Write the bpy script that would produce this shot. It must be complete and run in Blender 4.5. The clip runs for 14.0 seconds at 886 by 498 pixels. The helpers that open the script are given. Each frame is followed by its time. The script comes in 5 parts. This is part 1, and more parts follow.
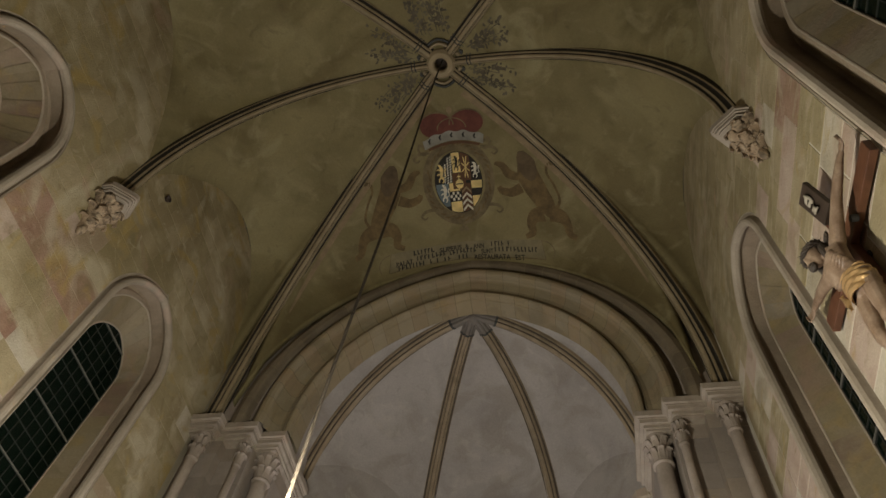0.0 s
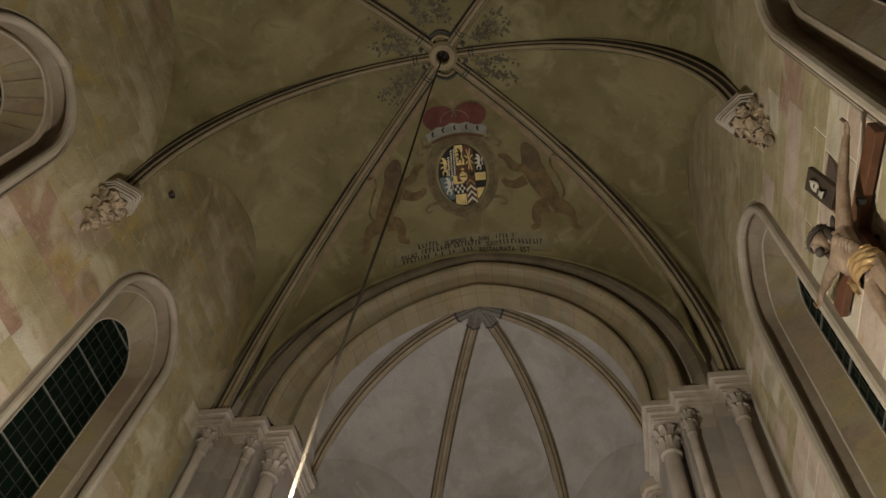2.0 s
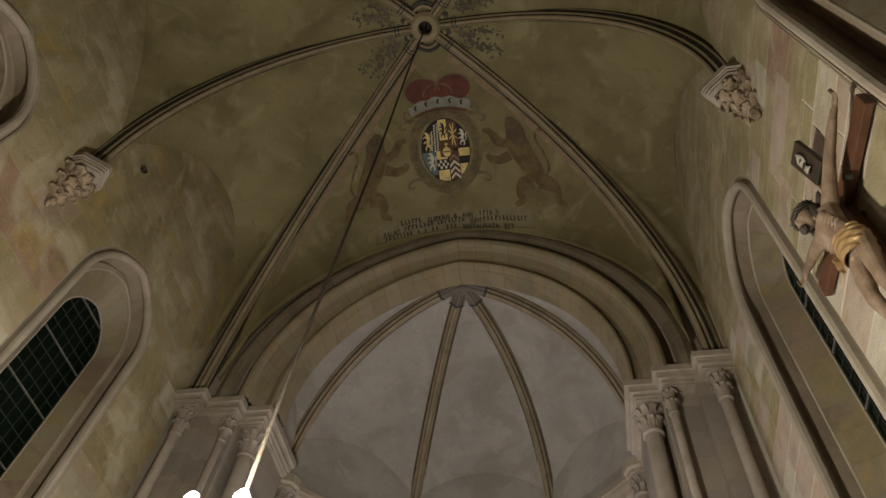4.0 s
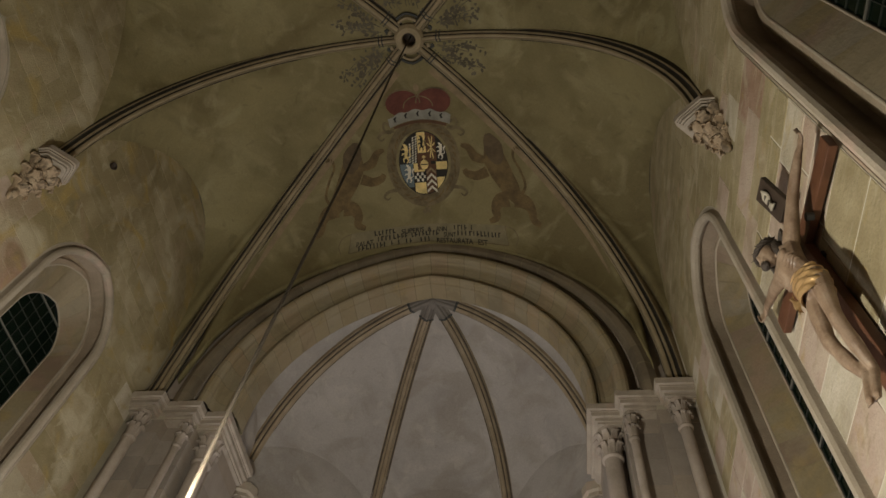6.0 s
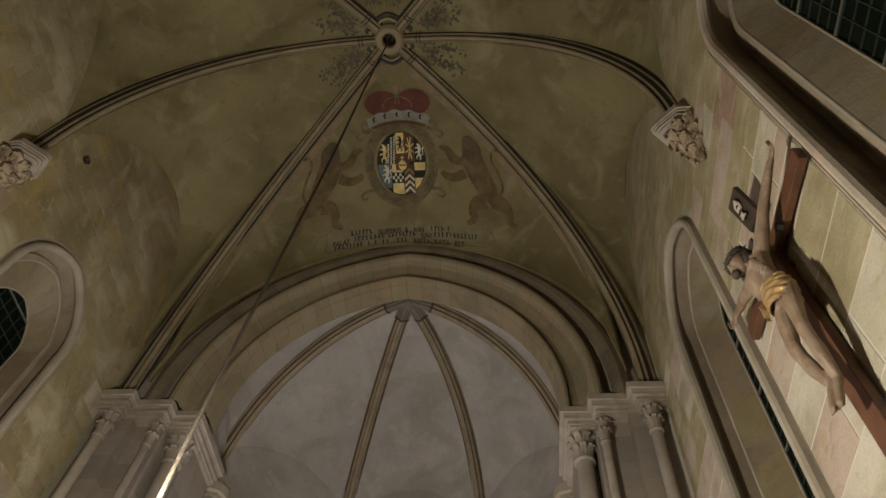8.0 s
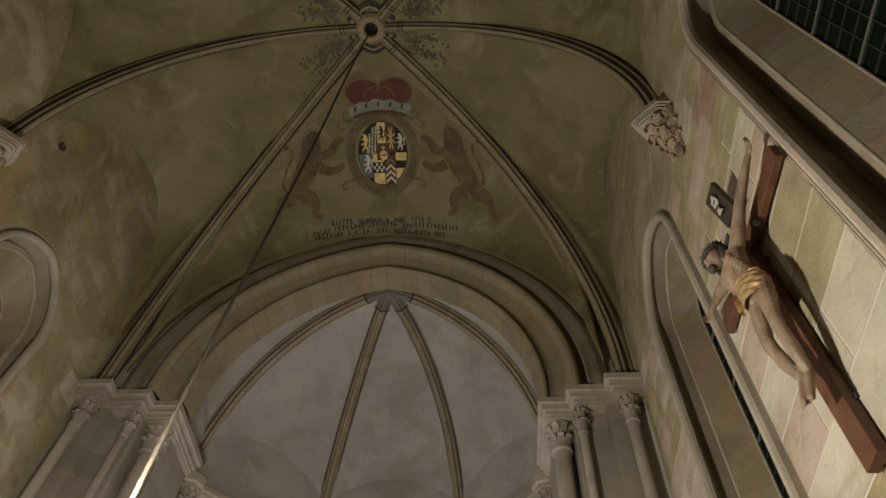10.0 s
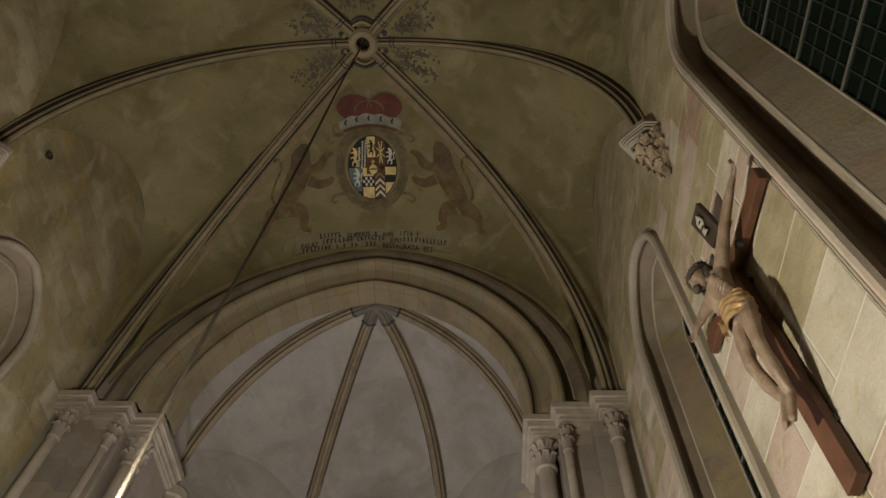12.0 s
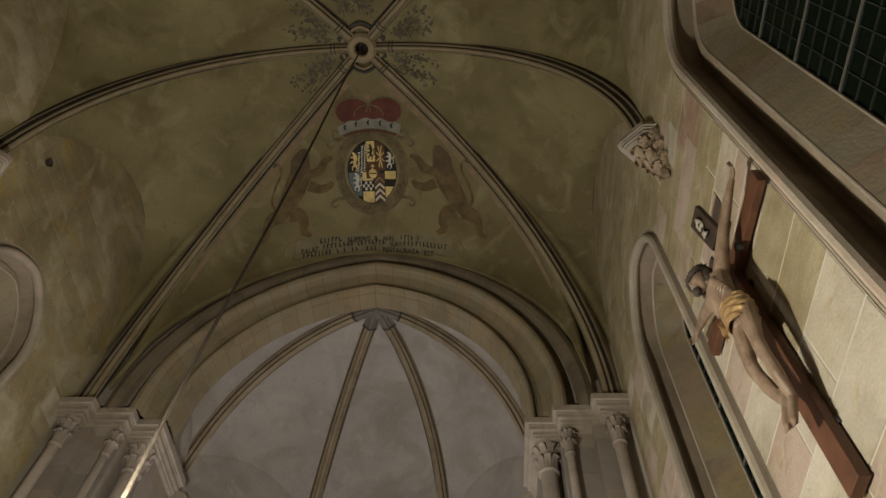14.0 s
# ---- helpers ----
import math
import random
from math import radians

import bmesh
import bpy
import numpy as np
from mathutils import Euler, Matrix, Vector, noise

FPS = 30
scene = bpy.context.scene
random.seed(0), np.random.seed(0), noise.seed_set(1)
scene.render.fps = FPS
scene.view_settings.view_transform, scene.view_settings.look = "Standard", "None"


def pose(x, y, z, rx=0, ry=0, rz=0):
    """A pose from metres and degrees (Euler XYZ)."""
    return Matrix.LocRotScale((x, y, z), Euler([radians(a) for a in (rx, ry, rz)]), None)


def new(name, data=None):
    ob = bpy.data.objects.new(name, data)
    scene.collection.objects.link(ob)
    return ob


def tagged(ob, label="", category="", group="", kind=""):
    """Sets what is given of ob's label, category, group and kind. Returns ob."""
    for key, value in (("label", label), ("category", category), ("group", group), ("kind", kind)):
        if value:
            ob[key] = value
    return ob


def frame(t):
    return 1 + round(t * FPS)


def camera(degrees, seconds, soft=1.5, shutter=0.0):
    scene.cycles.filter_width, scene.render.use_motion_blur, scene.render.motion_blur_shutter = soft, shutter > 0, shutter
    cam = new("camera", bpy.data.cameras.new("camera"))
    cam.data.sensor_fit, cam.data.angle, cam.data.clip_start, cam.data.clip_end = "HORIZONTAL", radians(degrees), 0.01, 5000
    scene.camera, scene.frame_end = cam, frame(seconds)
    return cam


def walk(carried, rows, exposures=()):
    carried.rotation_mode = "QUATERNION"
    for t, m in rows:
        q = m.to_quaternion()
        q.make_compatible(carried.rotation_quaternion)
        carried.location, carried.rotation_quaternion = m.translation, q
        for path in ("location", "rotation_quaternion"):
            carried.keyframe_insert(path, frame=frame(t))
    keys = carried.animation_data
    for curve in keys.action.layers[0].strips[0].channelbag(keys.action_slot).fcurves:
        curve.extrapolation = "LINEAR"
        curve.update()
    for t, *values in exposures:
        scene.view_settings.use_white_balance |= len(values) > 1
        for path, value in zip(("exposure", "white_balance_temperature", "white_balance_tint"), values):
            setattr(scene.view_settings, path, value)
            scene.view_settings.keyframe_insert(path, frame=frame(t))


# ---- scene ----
cam = camera(65.57, 14.0, soft=1.5)
PATH = [
    (0.0, pose(1.716, -3.143, 1.600, 149.869, -5.239, 9.337)),
    (0.5, pose(1.708, -3.128, 1.605, 149.710, -4.789, 10.125)),
    (1.0, pose(1.710, -3.126, 1.610, 149.667, -4.718, 10.815)),
    (1.5, pose(1.707, -3.119, 1.607, 149.496, -5.482, 9.884)),
    (2.0, pose(1.728, -3.095, 1.602, 149.366, -5.255, 10.265)),
    (2.5, pose(1.733, -3.081, 1.623, 147.902, -5.042, 10.204)),
    (2.7, pose(1.729, -3.065, 1.625, 147.342, -4.959, 10.270)),
    (4.8, pose(1.910, -2.932, 1.885, 147.850, -4.768, 8.663)),
    (5.0, pose(1.919, -2.934, 1.877, 148.226, -5.073, 7.819)),
    (5.5, pose(1.929, -2.969, 1.881, 148.660, -4.653, 7.174)),
    (6.0, pose(1.946, -2.966, 1.890, 148.631, -4.734, 6.260)),
    (6.5, pose(1.945, -2.969, 1.890, 148.911, -4.646, 5.130)),
    (7.0, pose(1.948, -2.980, 1.885, 148.955, -4.177, 4.871)),
    (7.5, pose(1.953, -2.990, 1.889, 148.926, -4.056, 4.291)),
    (8.0, pose(1.950, -2.999, 1.888, 148.746, -3.596, 4.411)),
    (10.5, pose(1.959, -3.030, 1.892, 147.862, -2.290, 2.931)),
    (11.0, pose(1.970, -3.026, 1.887, 148.400, -2.140, 2.727)),
    (11.5, pose(1.979, -3.027, 1.898, 148.939, -2.149, 2.217)),
    (12.0, pose(1.973, -3.042, 1.897, 149.142, -2.173, 1.914)),
    (12.5, pose(1.973, -3.047, 1.897, 149.237, -2.159, 1.957)),
    (13.0, pose(1.977, -3.043, 1.893, 149.227, -1.831, 2.340)),
    (13.5, pose(1.977, -3.052, 1.896, 149.305, -1.875, 2.271)),
    (14.0, pose(1.982, -3.054, 1.903, 149.378, -1.982, 2.361)),
]
LAMP_Z = 3.99
walk(cam, PATH)

# ---- light ----
world = bpy.data.worlds.new("night")
scene.world = world
world.use_nodes = True
world.node_tree.nodes["Background"].inputs[0].default_value = (0.009, 0.012, 0.010, 1)
world.node_tree.nodes["Background"].inputs[1].default_value = 0.5
scene.view_settings.exposure = 0.0


def lamp(name, x, y, z, power, colour, radius):
    data = bpy.data.lights.new(name, "POINT")
    data.energy, data.color, data.shadow_soft_size = power, colour, radius
    ob = new(name, data)
    ob.location = (x, y, z)
    return ob


lamp("chandelier_light", 0.07, -0.14, LAMP_Z, 700, (1.0, 0.95, 0.805), 0.14)
# unseen second source, added for the brighter, cooler light in the apse
ASSUMED_LAMP = (-0.6, 5.3, 2.6)
lamp("assumed_apse_light", ASSUMED_LAMP[0], ASSUMED_LAMP[1], ASSUMED_LAMP[2], 350, (0.94, 0.935, 1.0), 0.4)


# ---- materials ----
def rgb(c):
    return (c[0], c[1], c[2], 1.0)


def surface(name, colours, rough=0.85, scale=1.6, grain=45.0, bump=0.25, vary=0.0, metal=0.0, stain=None, island=False, wash=None):
    """Two scales of noise between the colours, per-object shift, and fine relief."""
    m = bpy.data.materials.new(name)
    m.use_nodes = True
    nt = m.node_tree
    nodes, link = nt.nodes, nt.links.new
    bsdf = nodes["Principled BSDF"]
    bsdf.inputs["Roughness"].default_value = rough
    bsdf.inputs["Metallic"].default_value = metal
    geo = nodes.new("ShaderNodeNewGeometry")
    big = nodes.new("ShaderNodeTexNoise")
    big.inputs["Scale"].default_value, big.inputs["Detail"].default_value, big.inputs["Roughness"].default_value = scale, 6, 0.62
    fine = nodes.new("ShaderNodeTexNoise")
    fine.inputs["Scale"].default_value, fine.inputs["Detail"].default_value = grain, 4
    link(geo.outputs["Position"], big.inputs["Vector"])
    link(geo.outputs["Position"], fine.inputs["Vector"])
    ramp = nodes.new("ShaderNodeValToRGB")
    n = len(colours)
    while len(ramp.color_ramp.elements) < n:
        ramp.color_ramp.elements.new(0.5)
    for i, c in enumerate(colours):
        ramp.color_ramp.elements[i].position = 0.3 + 0.4 * i / max(1, n - 1)
        ramp.color_ramp.elements[i].color = rgb(c)
    link(big.outputs["Fac"], ramp.inputs["Fac"])
    col = ramp.outputs["Color"]
    if stain:
        spots = nodes.new("ShaderNodeTexNoise")
        spots.inputs["Scale"].default_value, spots.inputs["Detail"].default_value, spots.inputs["Distortion"].default_value = stain[1], 5, 0.8
        link(geo.outputs["Position"], spots.inputs["Vector"])
        span = nodes.new("ShaderNodeMapRange")
        span.inputs["From Min"].default_value, span.inputs["From Max"].default_value = stain[2], stain[2] + 0.13
        span.inputs["To Max"].default_value = stain[3]
        link(spots.outputs["Fac"], span.inputs["Value"])
        mix = nodes.new("ShaderNodeMix")
        mix.data_type = "RGBA"
        link(span.outputs["Result"], mix.inputs["Factor"])
        link(col, mix.inputs["A"])
        mix.inputs["B"].default_value = rgb(stain[0])
        col = mix.outputs["Result"]
    for tint, size, low, most, *stretch in wash or ():
        spots = nodes.new("ShaderNodeTexNoise")
        spots.inputs["Scale"].default_value, spots.inputs["Detail"].default_value, spots.inputs["Distortion"].default_value = size, 7, 1.2
        squash = nodes.new("ShaderNodeVectorMath")
        squash.operation = "MULTIPLY"
        squash.inputs[1].default_value = (1, 1, stretch[0] if stretch else 1)
        link(geo.outputs["Position"], squash.inputs[0])
        link(squash.outputs[0], spots.inputs["Vector"])
        span = nodes.new("ShaderNodeMapRange")
        span.inputs["From Min"].default_value, span.inputs["From Max"].default_value = low, low + 0.13
        span.inputs["To Max"].default_value = most
        link(spots.outputs["Fac"], span.inputs["Value"])
        mix = nodes.new("ShaderNodeMix")
        mix.data_type = "RGBA"
        link(span.outputs["Result"], mix.inputs["Factor"])
        link(col, mix.inputs["A"])
        mix.inputs["B"].default_value = rgb(tint)
        col = mix.outputs["Result"]
    hsv = nodes.new("ShaderNodeHueSaturation")
    link(col, hsv.inputs["Color"])
    grainy = nodes.new("ShaderNodeMapRange")
    grainy.inputs["From Min"].default_value, grainy.inputs["From Max"].default_value = 0.3, 0.7
    grainy.inputs["To Min"].default_value, grainy.inputs["To Max"].default_value = 0.94, 1.06
    link(fine.outputs["Fac"], grainy.inputs["Value"])
    value = grainy.outputs["Result"]
    if vary:
        if island:
            rnd = geo.outputs["Random Per Island"]
        else:
            rnd = nodes.new("ShaderNodeObjectInfo").outputs["Random"]
        shift = nodes.new("ShaderNodeMapRange")
        shift.inputs["To Min"].default_value, shift.inputs["To Max"].default_value = 1 - vary, 1 + vary
        link(rnd, shift.inputs["Value"])
        times = nodes.new("ShaderNodeMath")
        times.operation = "MULTIPLY"
        link(value, times.inputs[0])
        link(shift.outputs["Result"], times.inputs[1])
        value = times.outputs[0]
    link(value, hsv.inputs["Value"])
    link(hsv.outputs["Color"], bsdf.inputs["Base Color"])
    if bump:
        relief = nodes.new("ShaderNodeBump")
        relief.inputs["Strength"].default_value, relief.inputs["Distance"].default_value = bump, 0.02
        both = nodes.new("ShaderNodeMath")
        both.operation = "ADD"
        link(big.outputs["Fac"], both.inputs[0])
        link(fine.outputs["Fac"], both.inputs[1])
        link(both.outputs[0], relief.inputs["Height"])
        link(relief.outputs["Normal"], bsdf.inputs["Normal"])
    return m


PLASTER = surface("vault_plaster", [(0.172, 0.142, 0.066), (0.222, 0.185, 0.088), (0.268, 0.224, 0.108)], 0.9, 0.7, 30, 0.3, stain=((0.305, 0.263, 0.138), 0.9, 0.56, 0.65), wash=(((0.132, 0.101, 0.042), 0.55, 0.51, 0.6), ((0.335, 0.295, 0.165), 1.3, 0.57, 0.6), ((0.122, 0.096, 0.046), 3.0, 0.60, 0.45), ((0.30, 0.255, 0.135), 4.5, 0.60, 0.35)))
APSE_PLASTER = surface("apse_plaster", [(0.355, 0.322, 0.295), (0.438, 0.403, 0.372), (0.498, 0.462, 0.432)], 0.9, 0.6, 30, 0.25, stain=((0.297, 0.267, 0.248), 0.8, 0.56, 0.5), wash=(((0.317, 0.277, 0.230), 1.0, 0.5, 0.5), ((0.527, 0.487, 0.432), 2.0, 0.57, 0.5), ((0.288, 0.253, 0.220), 4.5, 0.6, 0.35)))
# dark tone that puts shade into the vault ribs' hollows
RIB_HOLLOW_SHADE = surface("rib_hollow_shade", [(0.024, 0.02, 0.015), (0.05, 0.041, 0.03)], 0.9, 5, 60, 0.1)
RIB_STONE = surface("rib_stone", [(0.25, 0.195, 0.115), (0.315, 0.25, 0.155), (0.37, 0.30, 0.195)], 0.85, 2.5, 60, 0.25, 0.12, island=True)
APSE_RIB_STONE = surface("apse_rib_stone", [(0.29, 0.22, 0.145), (0.37, 0.29, 0.19), (0.42, 0.34, 0.24)], 0.88, 2.0, 50, 0.25, 0.12, wash=(((0.22, 0.175, 0.11), 1.6, 0.54, 0.6),))
PALE_STONE = surface("pale_stone", [(0.30, 0.25, 0.188), (0.365, 0.308, 0.236), (0.42, 0.36, 0.28)], 0.85, 2.2, 60, 0.25, 0.1, stain=((0.46, 0.33, 0.26), 1.4, 0.55, 0.7))
PIER_STONE = surface("pier_stone", [(0.27, 0.222, 0.185), (0.335, 0.28, 0.235), (0.39, 0.33, 0.28)], 0.88, 2.0, 50, 0.3, 0.1, stain=((0.33, 0.24, 0.19), 1.2, 0.55, 0.6), wash=(((0.22, 0.185, 0.14), 1.3, 0.5, 0.5), ((0.40, 0.345, 0.285), 2.6, 0.6, 0.5)))
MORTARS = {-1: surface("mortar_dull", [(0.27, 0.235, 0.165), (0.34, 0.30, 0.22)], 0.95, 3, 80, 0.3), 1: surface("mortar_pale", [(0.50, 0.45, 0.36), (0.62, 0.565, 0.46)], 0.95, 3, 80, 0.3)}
ABACUS_STONE = surface("abacus_stone", [(0.31, 0.26, 0.21), (0.375, 0.32, 0.26), (0.43, 0.37, 0.305)], 0.88, 2.4, 50, 0.3, 0.08, wash=(((0.24, 0.20, 0.16), 1.6, 0.52, 0.5), ((0.36, 0.25, 0.19), 2.2, 0.58, 0.5)))
MORTAR = surface("mortar", [(0.36, 0.32, 0.235), (0.45, 0.40, 0.31)], 0.95, 3, 80, 0.3)
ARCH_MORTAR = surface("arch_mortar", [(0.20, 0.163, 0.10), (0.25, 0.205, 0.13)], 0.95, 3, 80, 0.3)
FLOOR_STONE = surface("floor_stone", [(0.10, 0.085, 0.07), (0.15, 0.125, 0.105)], 0.6, 2, 60, 0.2)
WOOD = surface("cross_wood", [(0.078, 0.031, 0.016), (0.118, 0.049, 0.025), (0.155, 0.068, 0.036)], 0.45, 6, 90, 0.15)
DARK_WOOD = surface("dark_wood", [(0.03, 0.02, 0.014), (0.06, 0.04, 0.028)], 0.5, 6, 90, 0.15)
FLESH = surface("painted_carving", [(0.155, 0.096, 0.06), (0.25, 0.172, 0.115), (0.35, 0.262, 0.188)], 0.42, 7, 60, 0.2)
HAIR = surface("dark_carving", [(0.035, 0.026, 0.02), (0.07, 0.05, 0.035)], 0.6, 20, 90, 0.6)
GOLD = surface("worn_gold", [(0.44, 0.27, 0.12), (0.66, 0.44, 0.21)], 0.32, 8, 60, 0.2, metal=0.55)
IRON = surface("dark_iron", [(0.02, 0.02, 0.02), (0.04, 0.037, 0.033)], 0.6, 10, 60, 0.15)
LEAD = surface("lead_came", [(0.028, 0.032, 0.026), (0.05, 0.055, 0.046)], 0.5, 10, 60, 0.15, metal=0.3)
ROPE = surface("rope", [(0.042, 0.032, 0.021), (0.07, 0.054, 0.035)], 0.8, 30, 120, 0.3)
SADDLE = surface("saddle_bar_iron", [(0.11, 0.105, 0.09), (0.165, 0.158, 0.13)], 0.6, 10, 60, 0.15)
BRASS = surface("brass", [(0.45, 0.32, 0.13), (0.55, 0.40, 0.18)], 0.3, 8, 60, 0.1, metal=0.9)


VOUSSOIRS = [surface("voussoir_" + n, c, 0.88, 2.0, 55, 0.3, 0.05, wash=(((0.285, 0.232, 0.142), 0.9, 0.46, 0.6), ((0.185, 0.15, 0.09), 1.3, 0.54, 0.55), ((0.33, 0.235, 0.10), 1.6, 0.60, 0.5), ((0.215, 0.185, 0.125), 3.5, 0.58, 0.4))) for n, c in (("buff", [(0.285, 0.228, 0.138), (0.335, 0.272, 0.168)]), ("grey", [(0.272, 0.224, 0.148), (0.318, 0.27, 0.184)]), ("pink", [(0.285, 0.215, 0.134), (0.33, 0.256, 0.164)]))]
COURSES = [surface("course_" + n, c, 0.88, 2.5, 55, 0.3, 0.1) for n, c in (("grey", [(0.25, 0.212, 0.18), (0.32, 0.275, 0.235)]), ("buff", [(0.27, 0.222, 0.178), (0.335, 0.28, 0.228)]), ("pink", [(0.25, 0.175, 0.14), (0.305, 0.225, 0.185)]))]


def glass(name, colour):
    m = bpy.data.materials.new(name)
    m.use_nodes = True
    b = m.node_tree.nodes["Principled BSDF"]
    noise_node = m.node_tree.nodes.new("ShaderNodeTexNoise")
    noise_node.inputs["Scale"].default_value = 14
    bump = m.node_tree.nodes.new("ShaderNodeBump")
    bump.inputs["Strength"].default_value, bump.inputs["Distance"].default_value = 0.1, 0.004
    m.node_tree.links.new(noise_node.outputs["Fac"], bump.inputs["Height"])
    m.node_tree.links.new(bump.outputs["Normal"], b.inputs["Normal"])
    b.inputs["Base Color"].default_value = rgb(colour)
    b.inputs["Roughness"].default_value = 0.04
    b.inputs["IOR"].default_value = 1.18
    b.inputs["Specular IOR Level"].default_value = 0.3
    b.inputs["Transmission Weight"].default_value = 0.55
    return m


GLASS = glass("night_glass", (0.006, 0.014, 0.008))
GREEN_GLASS = glass("green_glass", (0.03, 0.12, 0.05))


def glow(name, colour, strength):
    m = bpy.data.materials.new(name)
    m.use_nodes = True
    b = m.node_tree.nodes["Principled BSDF"]
    b.inputs["Emission Color"].default_value = rgb(colour)
    b.inputs["Emission Strength"].default_value = strength
    return m


BULB = glow("lit_bulb", (1.0, 0.93, 0.82), 25)


# ---- builders ----
def mesh(name, verts, faces, smooth=False):
    me = bpy.data.meshes.new(name)
    me.from_pydata([tuple(v) for v in verts], [], faces)
    me.update()
    if smooth:
        me.polygons.foreach_set("use_smooth", [True] * len(me.polygons))
    return me


def fixed(me, smooth=False):
    bm = bmesh.new()
    bm.from_mesh(me)
    bmesh.ops.remove_doubles(bm, verts=bm.verts, dist=1e-5)
    bmesh.ops.recalc_face_normals(bm, faces=bm.faces)
    bm.to_mesh(me)
    bm.free()
    return me


def put(name, me, material, parent=None, label="", m=None):
    """One mesh object, a part where it has a parent."""
    ob = new(name, me)
    for one in material if isinstance(material, (list, tuple)) else (material,):
        if one.name not in [k.name for k in me.materials if k]:
            me.materials.append(one)
    if m is not None:
        ob.matrix_basis = m
    if parent is not None:
        ob.parent = parent
    if label:
        ob["label"] = label
    return ob


def part(name, bm, material, parent=None, label="", smooth=False, m=None):
    me = bpy.data.meshes.new(name)
    bm.to_mesh(me)
    bm.free()
    if smooth:
        me.polygons.foreach_set("use_smooth", [True] * len(me.polygons))
    return put(name, me, material, parent, label, m)


def empty(name, x=0, y=0, z=0):
    ob = new(name)
    ob.location = (x, y, z)
    return ob


def grid_mesh(name, points, smooth=True, closed=False):
    """points: rows of equally many places."""
    rows, cols = len(points), len(points[0])
    faces = []
    for i in range(rows - 1):
        for j in range(cols if closed else cols - 1):
            k = (j + 1) % cols
            faces.append((i * cols + j, i * cols + k, (i + 1) * cols + k, (i + 1) * cols + j))
    return mesh(name, [p for row in points for p in row], faces, smooth)


def prism(name, plan, z0, z1):
    """A plan outline raised from z0 to z1."""
    n = len(plan)
    v = [(x, y, z0) for x, y in plan] + [(x, y, z1) for x, y in plan]
    f = [(i, (i + 1) % n, n + (i + 1) % n, n + i) for i in range(n)] + [tuple(range(n))[::-1], tuple(range(n, 2 * n))]
    return fixed(mesh(name, v, f))


def box(bm, x0, y0, z0, x1, y1, z1, bevel=0.0):
    made = bmesh.ops.create_cube(bm, size=1.0, matrix=Matrix.Translation(((x0 + x1) / 2, (y0 + y1) / 2, (z0 + z1) / 2)) @ Matrix.Diagonal((abs(x1 - x0), abs(y1 - y0), abs(z1 - z0), 1)))
    if bevel:
        edges = {e for v in made["verts"] for e in v.link_edges}
        bmesh.ops.bevel(bm, geom=list(edges), offset=bevel, segments=2, affect="EDGES", profile=0.5)


def turned(name, profile, seg=20, smooth=True):
    """A lathe form round z from (radius, height) pairs."""
    pts = [[(r * math.cos(2 * math.pi * k / seg), r * math.sin(2 * math.pi * k / seg), z) for k in range(seg)] for r, z in profile]
    return fixed(grid_mesh(name, pts, smooth, True))


def tube(name, path, radii, seg=10):
    """A tapered round limb along a path."""
    pts = [Vector(p) for p in path]
    rows = []
    for i, p in enumerate(pts):
        t = (pts[min(i + 1, len(pts) - 1)] - pts[max(i - 1, 0)]).normalized()
        a = t.orthogonal().normalized() if i == 0 else (a - t * a.dot(t)).normalized()
        b = t.cross(a)
        rows.append([p + radii[i] * (math.cos(2 * math.pi * k / seg) * a + math.sin(2 * math.pi * k / seg) * b) for k in range(seg)])
    me = grid_mesh(name, rows, True, True)
    return me


# ---- the plan: bay 8 m wide, keystone over the origin, choir towards +y ----
W = 4.0            # half width of the bay
BAY = 3.8          # keystone to the chancel arch
CAP = 9.1          # top of the capitals
SPR = 9.3          # springing of the chancel arch
CROWN = 14.06      # underside of the ribs at the keystone
WEB = 0.17         # rib depth below the webs


def rib_z(k, kind):
    """Underside of a rib at the share k of its way from keystone to wall."""
    foot, p = ((9.9, 2.35), (9.4, 2.2))[kind]
    return foot + (CROWN - foot) * max(0.0, 1 - min(k, 1.0) ** p) ** 0.5


def arch_point(e, a):
    """The chancel arch e metres outside its main arris; a from -1 (left foot) over 0 (apex) to 1 (right foot)."""
    c = 0.63
    r = 3.07 + e + c
    ang = (1 - abs(a)) * math.acos(c / r)
    return 0.05 + math.copysign(1, a) * max(0.0, r * math.cos(ang) - c), SPR + r * math.sin(ang)


def side_shape(v):
    """Height share of the wall arch, skewed towards the pier."""
    u = 2 * max(0.0, min(1.0, v)) ** (1 / 0.7) - 1
    return max(0.0, 1 - abs(u) ** 2.2) ** 0.6


def side_cell(k, v, sx, sy):
    """Web between the transverse rib (v = 0) and the diagonal rib (v = 1)."""
    za, zb = rib_z(k, 0) + WEB, rib_z(k, 1) + WEB
    x = sx * (3.85 + 0.21 * k) * k
    y = sy * v * 3.72 * k
    low = za * (1 - v) + zb * v
    ridge = CROWN + WEB - 1.45 * k ** 1.6
    return (x, y, low + side_shape(v) * max(0.0, ridge - (za + zb) / 2))


